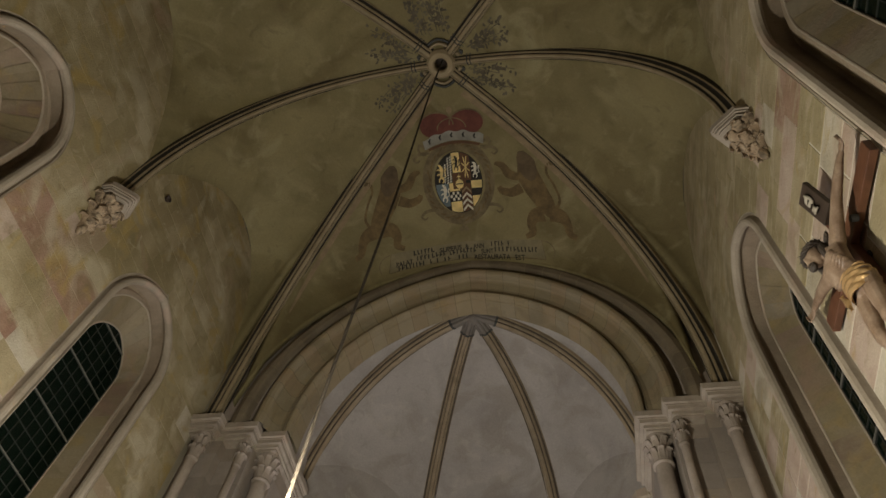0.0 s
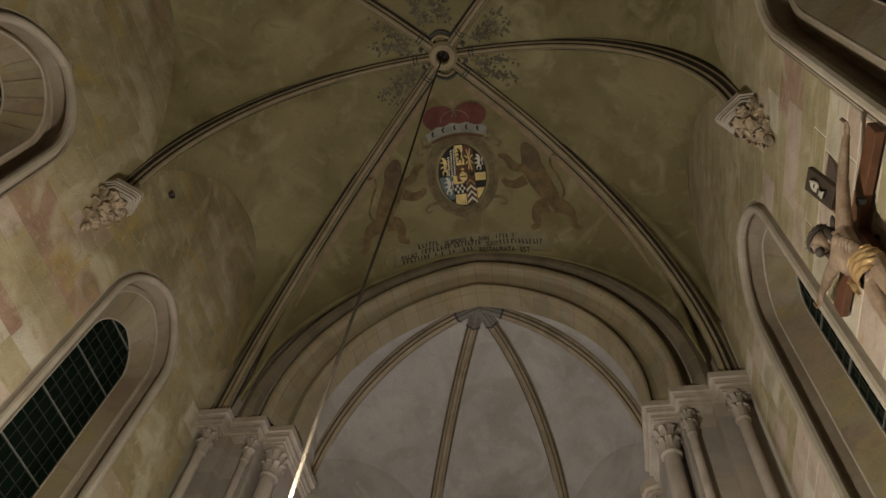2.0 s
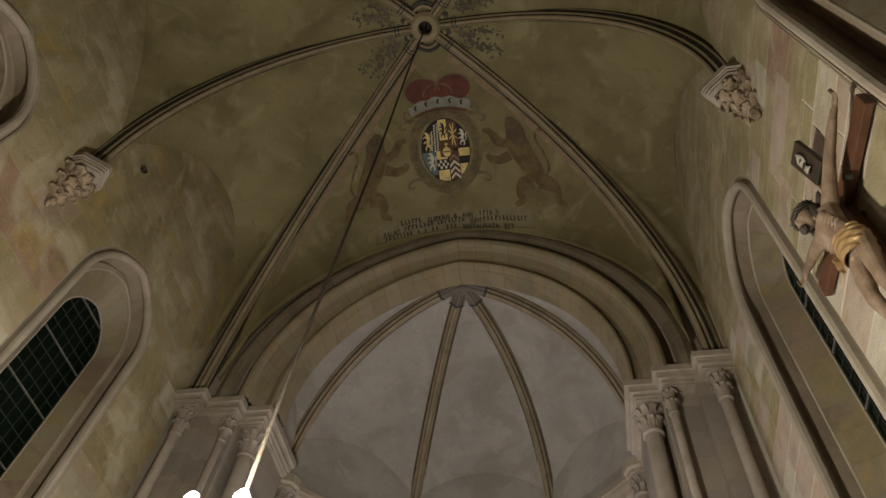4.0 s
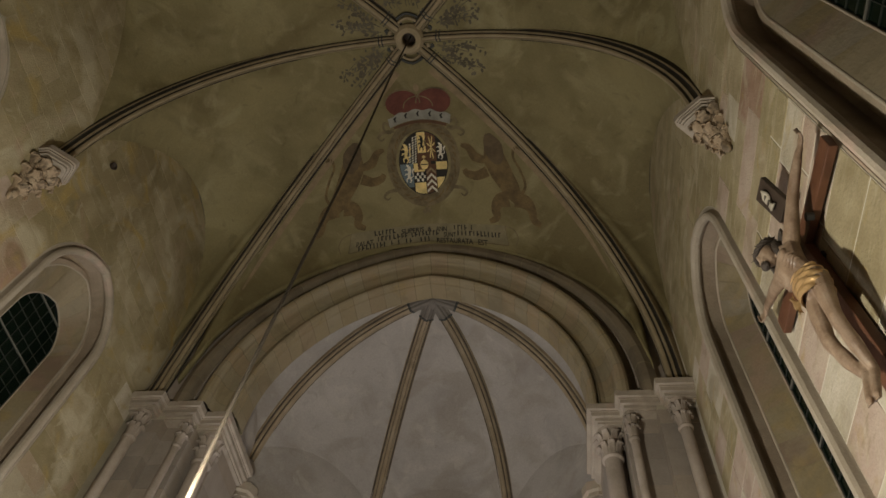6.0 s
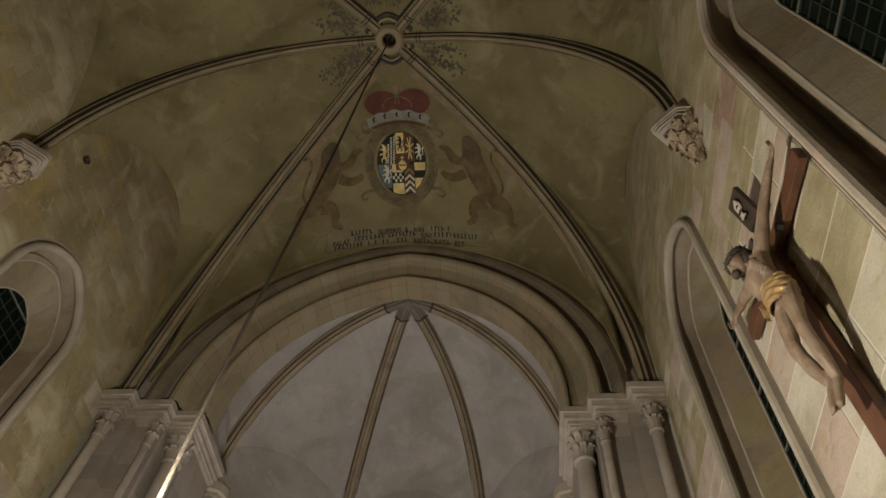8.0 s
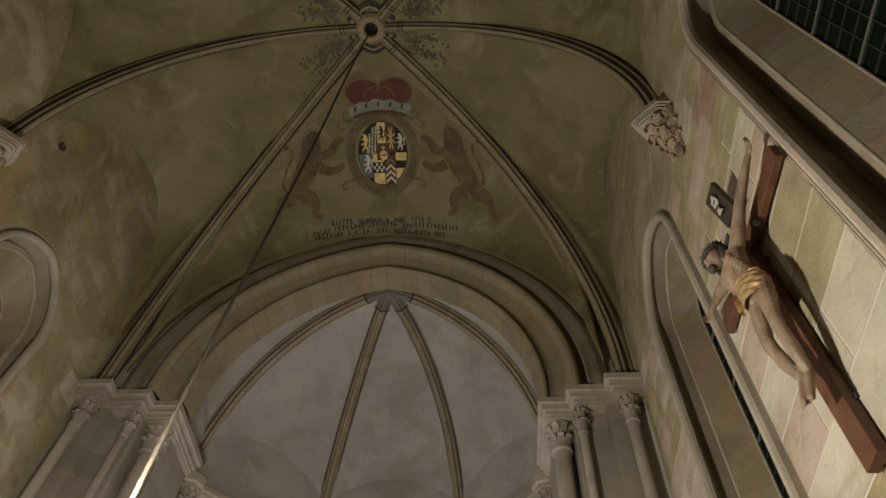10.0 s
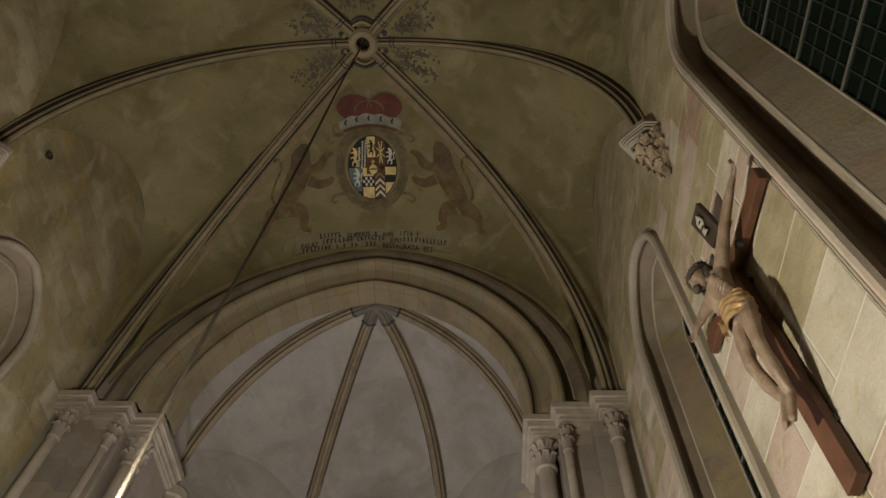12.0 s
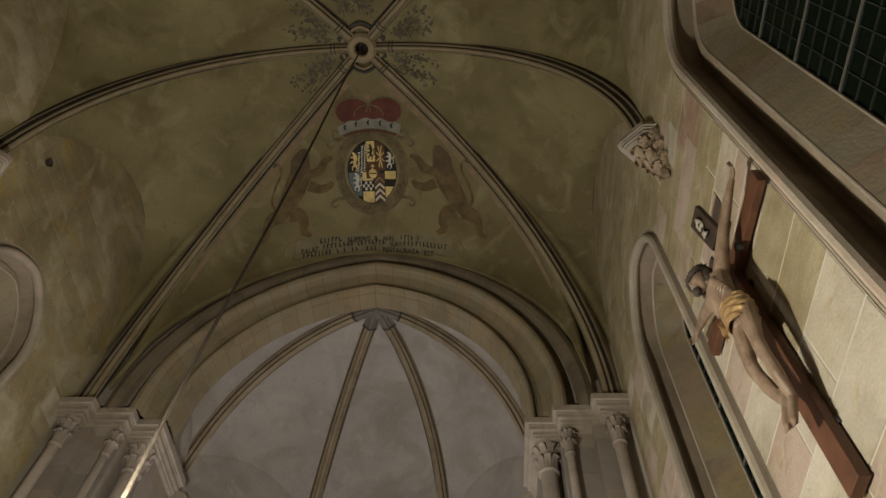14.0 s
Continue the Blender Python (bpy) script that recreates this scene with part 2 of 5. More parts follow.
def front_cell(k, v, sy=1):
    """Web between the two diagonal ribs, v from -1 to 1."""
    base = rib_z(k, 1) + WEB
    x = v * (3.78 * (1 - 0.05 * k ** 6)) * k
    y = sy * BAY * k
    low = base
    # the arch's own outline, taken at this share of its width
    half = 3.47
    q = min(1.0, abs(v))
    h = math.sqrt(max(0.0, 4.10 ** 2 - (q * half + 0.63) ** 2)) / math.sqrt(4.10 ** 2 - 0.63 ** 2)
    ridge = CROWN + WEB + 0.12 * math.sin(math.pi * k) - 0.86 * k ** 1.5
    return (x, y, low + h * max(0.0, ridge - base))


# vault webs
def web_rows(cell, n=44, m=44, lo=0.0, hi=1.0):
    return [[cell(math.sin(0.5 * math.pi * (0.02 + 0.98 * i / n)), lo + (hi - lo) * j / m) for j in range(m + 1)] for i in range(n + 1)]


verts, faces = [], []
for rows in [web_rows(lambda k, v, a=sx, b=sy: side_cell(k, v, a, b)) for sx in (-1, 1) for sy in (-1, 1)] + [web_rows(lambda k, v, b=sy: front_cell(k, v, b), lo=-1.0) for sy in (-1, 1)]:
    base, cols = len(verts), len(rows[0])
    verts += [p for row in rows for p in row]
    faces += [(base + i * cols + j, base + i * cols + j + 1, base + (i + 1) * cols + j + 1, base + (i + 1) * cols + j) for i in range(len(rows) - 1) for j in range(cols - 1)]
ceiling = put("ceiling", mesh("ceiling", verts, faces, True), PLASTER)
thick = ceiling.modifiers.new("thickness", "SOLIDIFY")
thick.thickness, thick.offset = 0.12, 0.0
tagged(ceiling, "six-part rib vault of stained olive-grey plaster", "ceiling", kind="structure")

# thin dark tubes for the crease shade where side webs meet the walls
CREASE_SHADE = surface("crease_shade", [(0.05, 0.041, 0.025), (0.09, 0.074, 0.046)], 0.95, 6, 60, 0.1)
for sx in (-1, 1):
    for sy in (-1, 1):
        path = [Vector(side_cell(0.986, 0.05 + 0.90 * q / 40, sx, sy)) for q in range(41)]
        path = [Vector((sx * (W - 0.004), p.y, p.z - 0.06)) for p in path]
        tagged(put("crease_line", tube("crease_line", path, [0.011] * 41, 6), CREASE_SHADE), "thin dark line for the shade in the crease of vault and wall", "joint", "joints of the vault", "structure")

# vault ribs
RIB = [(0.165, 0.32), (0.165, 0.13), (0.15, 0.105), (0.125, 0.115), (0.11, 0.09), (0.105, 0.055), (0.08, 0.03), (0.055, 0.05), (0.045, 0.035), (0.045, 0.005), (0.025, -0.018), (0.0, -0.025)]
RIB = RIB + [(-a, b) for a, b in RIB[-2::-1]]


def sweep(name, path, side, profile, scale=1.0):
    """A moulding along a path; side: its level cross direction; profile: (across, outward) pairs."""
    pts = [Vector(p) for p in path]
    side = Vector(side).normalized()
    rows = []
    for i, p in enumerate(pts):
        t = (pts[min(i + 1, len(pts) - 1)] - pts[max(i - 1, 0)]).normalized()
        n = side.cross(t).normalized()
        rows.append([p + scale * (a * side + b * n) for a, b in profile])
    return grid_mesh(name, rows, False)


def shade_hollows(me, count, dark=(2, 3, 7, 8)):
    """Colours the rib's hollow and flank faces dark, as thin lines of shade."""
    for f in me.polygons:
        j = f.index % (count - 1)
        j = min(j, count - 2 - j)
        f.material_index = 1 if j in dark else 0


def rib_path(dx, dy, kind, drop, k0=0.03):
    out = []
    for i in range(41):
        k = math.sin(0.5 * math.pi * (k0 + (1 - k0) * i / 40))
        out.append((dx * k, dy * k, rib_z(k, kind)))
    if drop < out[-1][2] - 0.02:
        out += [(dx, dy, out[-1][2] - (out[-1][2] - drop) * (j + 1) / 4) for j in range(4)]
    return out


def side_for(dx, dy):
    return Vector((-dy, dx, 0)).normalized()


for dx, dy, kind, foot in [(s * 3.85, 0, 0, 9.42) for s in (-1, 1)] + [(s * 3.76, u * 3.74, 1, CAP) for s in (-1, 1) for u in (-1, 1)]:
    # the moulding's outward side must face up
    me = sweep("vault_rib", rib_path(dx, dy, kind, foot)[::-1], side_for(dx, dy), [(a * (0.66, 0.85)[kind], b) for a, b in RIB])
    shade_hollows(me, len(RIB), (2, 3, 4, 7, 8) if kind else (0, 2, 3, 4, 7, 8))
    tagged(put("vault_rib", me, [RIB_STONE, RIB_HOLLOW_SHADE]), "moulded sandstone vault rib, shade of its hollows put in as dark lines", "rib", "ribs of the vault", "structure")

# keystone with an open ring
boss = empty("keystone", 0, 0, CROWN)
tagged(boss, "round stone boss with a dark open hole", "keystone")
put("ring", turned("ring", [(0.27, 0.30), (0.27, 0.04), (0.255, 0.0), (0.235, -0.01), (0.23, -0.045), (0.205, -0.06), (0.19, -0.045), (0.175, -0.06), (0.14, -0.06), (0.12, -0.03), (0.12, 0.30), (0.27, 0.30)], 32), RIB_STONE, boss)
put("hole_lining", turned("hole_lining", [(0.0, 0.26), (0.123, 0.26), (0.123, 0.0)], 24), DARK_WOOD, boss, "dark hollow of the hole")

P_COLLAR = surface("collar_paint", [(0.05, 0.052, 0.05), (0.085, 0.085, 0.078)], 0.9, 6, 60, 0.1)
for n_r, (dx, dy, kind, foot) in enumerate([(s * 3.85, 0, 0, 0) for s in (-1, 1)] + [(s * 3.76, u * 3.74, 1, 0) for s in (-1, 1) for u in (-1, 1)]):
    wide, length = (0.72, 0.90)[kind], math.hypot(dx, dy)
    for at in (0.47, 0.53):
        path = [(dx * d / length, dy * d / length, rib_z(d / length, kind)) for d in (at + 0.022, at)]
        put("collar", sweep("collar", path, side_for(dx, dy), [(a * wide, b - 0.006) for a, b in RIB]), P_COLLAR, boss, "dark painted band across the rib", m=Matrix.Translation((0, 0, -CROWN)))
# short curved mouldings that tie neighbouring ribs together round the boss
ANGLES = [0, math.atan2(3.74, 3.76), math.pi - math.atan2(3.74, 3.76), math.pi, math.pi + math.atan2(3.74, 3.76), -math.atan2(3.74, 3.76)]
for n_r, a0 in enumerate(ANGLES):
    a1 = ANGLES[(n_r + 1) % 6]
    a1 += 2 * math.pi if a1 < a0 else 0
    for r, b in ((0.335, 0.028), (0.40, 0.055)):
        arc = [a0 + 0.30 + (a1 - a0 - 0.60) * q / 6 for q in range(7)]
        path = [(r * math.cos(a) * (1.10 - 0.10 * abs(2 * q / 6 - 1)), r * math.sin(a) * (1.10 - 0.10 * abs(2 * q / 6 - 1)), b + 0.02) for q, a in enumerate(arc)]
        put("tie_moulding", tube("tie_moulding", path, [0.026] * 7, 8), P_COLLAR if r > 0.35 else RIB_STONE, boss)

# side walls with window openings
HALF, SPRING, TOPZ, SILL = 0.80, 8.62, 9.58, 4.1
# centre of each opening and of its glass along the wall, by (side, half of the bay)
MID = {(-1, 1): 1.73, (-1, -1): -1.73, (1, 1): 1.73, (1, -1): -1.83}
PANE_MID = {(-1, 1): 1.85, (-1, -1): -1.85, (1, 1): 1.70, (1, -1): -1.93}


def window_half(z, half=HALF, spring=SPRING, top=TOPZ):
    """Half width of a pointed opening at a height."""
    if z <= spring:
        return half
    if z >= top:
        return 0.0
    rise = top - spring
    r = (half * half + rise * rise) / (2 * half)
    return max(0.0, math.sqrt(max(0.0, r * r - (z - spring) ** 2)) - (r - half))


def window_outline(yc, half, spring, top, sill, n=14):
    """From the foot of the low-y jamb over the apex to the other foot."""
    rise = top - spring
    r = (half * half + rise * rise) / (2 * half)
    end = math.asin(min(1.0, rise / r))
    arc = [(r * math.cos(end * i / n) - (r - half), spring + r * math.sin(end * i / n)) for i in range(n + 1)]
    arc[-1] = (0.0, top)
    left = [(yc - half, sill)] + [(yc - a, z) for a, z in arc]
    return left + [(yc + a, z) for a, z in arc[-2::-1]] + [(yc + half, sill)]


def wall_sheet(name, x, y0, y1, z0, z1, holes, depth):
    """A wall face with holes, and its thickness outward."""
    bm = bmesh.new()
    loops = [[(y0, z0), (y1, z0), (y1, z1), (y0, z1)]] + holes
    for loop in loops:
        vs = [bm.verts.new((x, y, z)) for y, z in loop]
        for a, b in zip(vs, vs[1:] + vs[:1]):
            bm.edges.new((a, b))
    bmesh.ops.triangle_fill(bm, edges=bm.edges[:], use_beauty=True)
    bm.normal_update()
    made = bmesh.ops.extrude_face_region(bm, geom=bm.faces[:])
    bmesh.ops.translate(bm, verts=[g for g in made["geom"] if isinstance(g, bmesh.types.BMVert)], vec=(depth, 0, 0))
    bmesh.ops.recalc_face_normals(bm, faces=bm.faces)
    me = bpy.data.meshes.new(name)
    bm.to_mesh(me)
    bm.free()
    return me


WALLS = {}
for side, word in ((-1, "west"), (1, "east")):
    holes = [window_outline(MID[side, s], HALF + 0.088, SPRING, TOPZ + 0.10, SILL) for s in (-1, 1)]
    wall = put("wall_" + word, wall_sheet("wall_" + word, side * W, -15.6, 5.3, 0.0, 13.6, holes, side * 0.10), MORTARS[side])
    tagged(wall, "high wall of stained plastered sandstone blocks", "wall", kind="structure")
    WALLS[side] = wall
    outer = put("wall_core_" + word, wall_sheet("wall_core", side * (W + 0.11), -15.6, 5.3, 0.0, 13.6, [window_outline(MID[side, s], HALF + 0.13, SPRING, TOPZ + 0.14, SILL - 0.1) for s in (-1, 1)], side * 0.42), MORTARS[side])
    tagged(outer, "thick rubble core of the side wall", "wall", kind="structure")

# unseen end wall, placed far off to keep its bounce low
back = put("wall_back", prism("wall_back", [(-5, -15.6), (5, -15.6), (5, -15.0), (-5, -15.0)], 0, 14.5), PIER_STONE)
tagged(back, "plain unseen wall, set far back so little light bounces", "wall", kind="structure")
# floor out of view, dark so that it throws little light upward
floor = put("floor", prism("floor", [(-5, -15.5), (5, -15.5), (5, 9), (-5, 9)], -0.2, 0.0), FLOOR_STONE)
tagged(floor, "unseen dark grey stone floor, kept dark to limit bounced light", "floor", kind="structure")
roof = put("roof_space", prism("roof_space", [(-5, -15.5), (5, -15.5), (5, 9), (-5, 9)], 14.9, 15.1), DARK_WOOD)
tagged(roof, "dark boards above the vault", "roof", kind="structure")

# window mouldings, reveals, bars and panes
GLASS_X, GHALF, GSPRING, GTOP = 0.47, 0.45, 8.45, 9.0


def window(side, s, index):
    mid, GY = s * MID[side, s], s * PANE_MID[side, s]
    win = empty("window_%d" % index, side * W, s * mid, SILL)
    tagged(win, "tall pointed window with leaded dark glass at night", "window", kind="structure")
    inv = Matrix.Translation((-side * W, -s * mid, -SILL))

    def add(name, me, material, label=""):
        me.transform(inv)
        return put(name, me, material, win, label)

    # sections from the wall face inward: (half width, apex, spring, depth, centre)
    def ring(half, top, spring, d, c):
        return [(side * (W + d), s * c + (y if s > 0 else -y), z) for y, z in window_outline(0.0, half, spring, top, SILL)]

    outer = [(0.885, TOPZ + 0.095, SPRING, 0.09, mid), (0.885, TOPZ + 0.095, SPRING, 0.006, mid), (0.872, TOPZ + 0.082, SPRING, 0.012, mid), (0.866, TOPZ + 0.076, SPRING, 0.05, mid), (0.828, TOPZ + 0.038, SPRING, 0.055, mid), (0.82, TOPZ + 0.03, SPRING, 0.02, mid), (0.818, TOPZ + 0.028, SPRING, -0.025, mid), (0.80, TOPZ + 0.01, SPRING, -0.052, mid), (0.772, TOPZ - 0.02, SPRING, -0.06, mid), (0.742, TOPZ - 0.05, SPRING, -0.05, mid), (0.722, TOPZ - 0.07, SPRING, -0.02, mid), (0.72, TOPZ - 0.072, SPRING, 0.02, mid), (0.735, TOPZ - 0.06, SPRING, 0.045, mid), (0.78, TOPZ - 0.015, SPRING, 0.055, mid), (0.79, TOPZ - 0.01, SPRING, 0.075, mid)]
    add("hood_moulding", fixed(grid_mesh("hood_moulding", [ring(*a) for a in outer], False)), PALE_STONE, "pale roll moulding round the opening")
    hollow = [(0.79, TOPZ - 0.01, SPRING, 0.075, mid), (0.80, TOPZ - 0.005, SPRING, 0.10, mid), (0.80, TOPZ - 0.005, SPRING, 0.27, mid), (0.775, TOPZ - 0.03, SPRING, 0.30, mid + 0.005), (0.73, TOPZ - 0.07, SPRING - 0.01, 0.30, mid + 0.01), (0.705, TOPZ - 0.095, SPRING - 0.01, 0.27, mid + 0.012), (0.70, TOPZ - 0.10, SPRING - 0.01, 0.215, mid + 0.015), (0.66, TOPZ - 0.145, SPRING - 0.02, 0.212, mid + 0.04), (0.64, TOPZ - 0.17, SPRING - 0.02, 0.225, mid + 0.05)]
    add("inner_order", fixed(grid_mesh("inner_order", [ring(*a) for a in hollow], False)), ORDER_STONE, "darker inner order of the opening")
    # reveal stones in courses, lofted between the moulding and the glass
    near, far = ring(0.64, TOPZ - 0.17, SPRING - 0.02, 0.225, mid + 0.05), ring(GHALF, GTOP, GSPRING, GLASS_X, GY)
    rng = random.Random(index * 7 + 1)

    def loft(j, f):
        i = min(int(j), len(near) - 2)
        g = j - i
        a = Vector(near[i]).lerp(Vector(near[i + 1]), g)
        b = Vector(far[i]).lerp(Vector(far[i + 1]), g)
        return a.lerp(b, f)

    cuts = []
    last = len(near) - 1
    for i in range(13):
        cuts.append(i / 13.0)
    j = 1.0
    while j < last - 1.01:
        cuts.append(j)
        j += (last - 2.0) / 9
    cuts += [last - 1 + i / 13.0 for i in range(14)]
    for a, b in zip(cuts, cuts[1:]):
        n = 4
        gap = 0.003
        span = (loft(b, 0.5) - loft(a, 0.5)).length or 1.0
        g = gap / span * (b - a)
        rows = [[loft(a + g + (b - a - 2 * g) * q / n, f) for q in range(n + 1)] for f in (0.0, 0.5, 1.0)]
        me = grid_mesh("reveal_stone", rows, False)
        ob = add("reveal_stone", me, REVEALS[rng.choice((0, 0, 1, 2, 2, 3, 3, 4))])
        thick = rng.uniform(0.0, 0.004)
        for v in me.vertices:
            v.co.x -= side * thick
    core = [[Vector(p) + Vector((side * 0.012, 0, 0)) for p in ring(0.65, TOPZ - 0.16, SPRING - 0.02, 0.225, mid + 0.05)], [Vector(p) + Vector((side * 0.012, 0, 0)) for p in ring(GHALF + 0.01, GTOP + 0.01, GSPRING, GLASS_X, GY)]]
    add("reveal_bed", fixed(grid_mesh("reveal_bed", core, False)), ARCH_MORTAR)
    for half, top, spring, d, c, r, lb in ((0.652, TOPZ - 0.158, SPRING - 0.02, 0.222, mid + 0.045, 0.016, "thin pale arris of the reveal"), (GHALF + 0.01, GTOP + 0.01, GSPRING, GLASS_X - 0.008, GY, 0.013, "thin pale bead round the glass")):
        add("arris", tube("arris", ring(half, top, spring, d, c), [r] * len(near), 8), PALE_STONE, lb)
    # sloping sill
    q = [near[0], near[-1], far[-1], far[0]]
    add("sill", mesh("sill", [(side * (W - 0.03), p[1], p[2] + 0.0) if i < 2 else (p[0], p[1], p[2] + 0.02) for i, p in enumerate(q)], [(0, 1, 2, 3)]), PALE_STONE)
    # leaded lights
    bm = bmesh.new()
    lead, bars = bmesh.new(), bmesh.new()
    gx = side * (W + GLASS_X + 0.01)
    cw, ch = 2 * GHALF / 6, 0.19
    for c in range(7):
        y = -GHALF + c * cw
        top = GSPRING + 0.0
        z1 = SILL + 0.05
        for r in range(200):
            z = SILL + r * 0.05
            if window_half(z, GHALF, GSPRING, GTOP) >= abs(y) - 1e-3:
                z1 = z
        box(lead, gx - 0.008, s * GY + y - 0.004, SILL, gx + 0.008, s * GY + y + 0.004, z1)
    rows = int((GTOP - SILL) / ch) + 1
    for r in range(rows + 1):
        z = SILL + r * ch
        h = window_half(z, GHALF, GSPRING, GTOP)
        if h < 0.03:
            continue
        if r % 4 == 1:
            box(bars, gx - side * 0.02 - 0.007, s * GY - h, z - 0.007, gx - side * 0.02 + 0.007, s * GY + h, z + 0.007)
        box(lead, gx - 0.008, s * GY - h, z - 0.004, gx + 0.008, s * GY + h, z + 0.004)
    for bmx, nm, mt, lb in ((lead, "lead_came", LEAD, ""), (bars, "saddle_bar", SADDLE, "grey iron saddle bars")):
        me = bpy.data.meshes.new(nm)
        bmx.to_mesh(me)
        bmx.free()
        add(nm, me, mt, lb)
    for r in range(rows):
        for c in range(6):
            y0, y1 = -GHALF + c * cw, -GHALF + (c + 1) * cw
            z0, z1 = SILL + r * ch, SILL + (r + 1) * ch
            tilt = rng.uniform(-0.004, 0.004)
            poly = []
            for y, z in ((y0, z0), (y1, z0), (y1, z1), (y0, z1)):
                h = window_half(z, GHALF, GSPRING, GTOP)
                zz = z
                poly.append((gx + side * 0.004 + (tilt if z == z0 else -tilt), s * GY + max(-h, min(h, y)), min(zz, GTOP)))
            if abs(poly[0][1] - poly[1][1]) < 0.01 and abs(poly[2][1] - poly[3][1]) < 0.01:
                continue
            sheet = mesh("pane", poly, [(0, 1, 2, 3)])
            sheet.update()
            if sheet.polygons[0].normal.x * side > 0:
                sheet.flip_normals()
            add("pane", sheet, GREEN_GLASS if (c == 0 and s * side > 0) else GLASS)
    return win


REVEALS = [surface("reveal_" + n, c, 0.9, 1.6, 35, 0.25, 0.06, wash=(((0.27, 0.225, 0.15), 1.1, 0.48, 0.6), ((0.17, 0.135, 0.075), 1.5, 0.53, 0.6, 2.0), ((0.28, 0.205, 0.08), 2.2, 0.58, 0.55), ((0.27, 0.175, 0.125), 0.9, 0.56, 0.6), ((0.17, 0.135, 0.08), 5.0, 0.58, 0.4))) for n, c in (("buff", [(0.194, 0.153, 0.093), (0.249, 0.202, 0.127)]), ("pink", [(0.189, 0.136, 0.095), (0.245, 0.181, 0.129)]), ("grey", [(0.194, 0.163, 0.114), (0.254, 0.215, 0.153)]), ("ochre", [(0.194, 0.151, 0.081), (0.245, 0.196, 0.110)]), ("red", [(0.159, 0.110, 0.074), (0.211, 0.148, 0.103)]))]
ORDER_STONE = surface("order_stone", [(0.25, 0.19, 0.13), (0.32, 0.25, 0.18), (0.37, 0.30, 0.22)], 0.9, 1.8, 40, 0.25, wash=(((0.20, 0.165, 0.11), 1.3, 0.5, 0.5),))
for index, (side, s) in enumerate([(-1, 1), (-1, -1), (1, 1), (1, -1)]):
    window(side, s, index + 1)

# dark tones for the shade in the arch's grooves and outer band
ARCH_QUIRK_SHADE = surface("arch_quirk_shade", [(0.04, 0.032, 0.022), (0.085, 0.068, 0.045)], 0.9, 4, 60, 0.1)
ARCH_BAND_SHADE = surface("arch_band_shade", [(0.145, 0.113, 0.075), (0.195, 0.155, 0.106), (0.24, 0.195, 0.135)], 0.9, 1.6, 45, 0.25, 0.1)


def shade_orders(me):
    """Puts shade into the face colours: near black in the quirks, dull on the outer order."""
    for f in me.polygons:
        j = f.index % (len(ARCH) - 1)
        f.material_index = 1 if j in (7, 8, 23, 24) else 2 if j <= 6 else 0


# chancel arch: one stepped and rolled profile along the pointed line
ARCH = [(0.48, 3.80), (0.37, 3.745), (0.285, 3.765), (0.265, 3.80), (0.25, 3.86), (0.215, 3.94), (0.15, 3.98), (0.09, 3.97), (0.055, 3.93),
        (0.07, 3.87), (0.078, 3.82), (0.065, 3.765), (0.025, 3.735), (-0.03, 3.735), (-0.075, 3.765), (-0.092, 3.82), (-0.088, 3.87), (-0.105, 3.90),
        (-0.125, 3.97), (-0.17, 4.04), (-0.24, 4.07), (-0.30, 4.05), (-0.325, 4.02), (-0.335, 4.07), (-0.36, 4.075),
        (-0.362, 4.01), (-0.385, 3.97), (-0.42, 3.96), (-0.45, 3.985), (-0.462, 4.03), (-0.448, 4.065), (-0.455, 4.10), (-0.475, 4.12), (-0.475, 4.43), (-0.45, 4.46), (0.35, 4.48)]
N_VOUSSOIR = 30
arch = empty("chancel_arch", 0, 4.2, CAP)
tagged(arch, "pointed stepped chancel arch of buff and pink sandstone", "arch", kind="structure")
for i in range(N_VOUSSOIR):
    a0, a1 = -1 + 2 * i / N_VOUSSOIR, -1 + 2 * (i + 1) / N_VOUSSOIR
    rows = []
    for q in range(5):
        a = a0 + 0.0015 + (a1 - a0 - 0.003) * q / 4
        rows.append([(arch_point(e, a)[0], y - 4.2, arch_point(e, a)[1] - CAP) for e, y in ARCH])
    me = grid_mesh("voussoir", rows, False)
    shade_orders(me)
    put("voussoir", fixed(me), [VOUSSOIRS[(i * 7 + i // 3) % len(VOUSSOIRS)], ARCH_QUIRK_SHADE, ARCH_BAND_SHADE], arch)
for sx in (-1, 1):
    rows = [[(0.05 + sx * (3.07 + e), y - 4.2, z) for e, y in ARCH] for z in (-0.02, SPR - CAP - 0.002)]
    me = grid_mesh("voussoir", rows, False)
    shade_orders(me)
    put("voussoir", fixed(me), [VOUSSOIRS[1], ARCH_QUIRK_SHADE, ARCH_BAND_SHADE], arch)
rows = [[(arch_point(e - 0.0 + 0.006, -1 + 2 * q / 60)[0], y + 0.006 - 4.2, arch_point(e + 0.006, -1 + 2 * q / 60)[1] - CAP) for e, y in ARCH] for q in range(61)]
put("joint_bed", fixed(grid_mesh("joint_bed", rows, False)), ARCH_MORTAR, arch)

verts, faces = [], []
for i in range(61):
    a = -1 + i / 30
    x, z = arch_point(0.22, a)
    far = arch_point(1.6, a)
    verts += [(x, 3.90, z), (max(-4.1, min(4.1, far[0])), 3.90, min(14.4, far[1])), (max(-4.1, min(4.1, far[0])), 4.6, min(14.4, far[1])), (x, 4.6, z)]
for i in range(60):
    for j in range(4):
        faces.append((4 * i + j, 4 * i + (j + 1) % 4, 4 * i + 4 + (j + 1) % 4, 4 * i + 4 + j))
spandrel = put("wall_chancel", fixed(mesh("wall_chancel", verts, faces)), PIER_STONE)
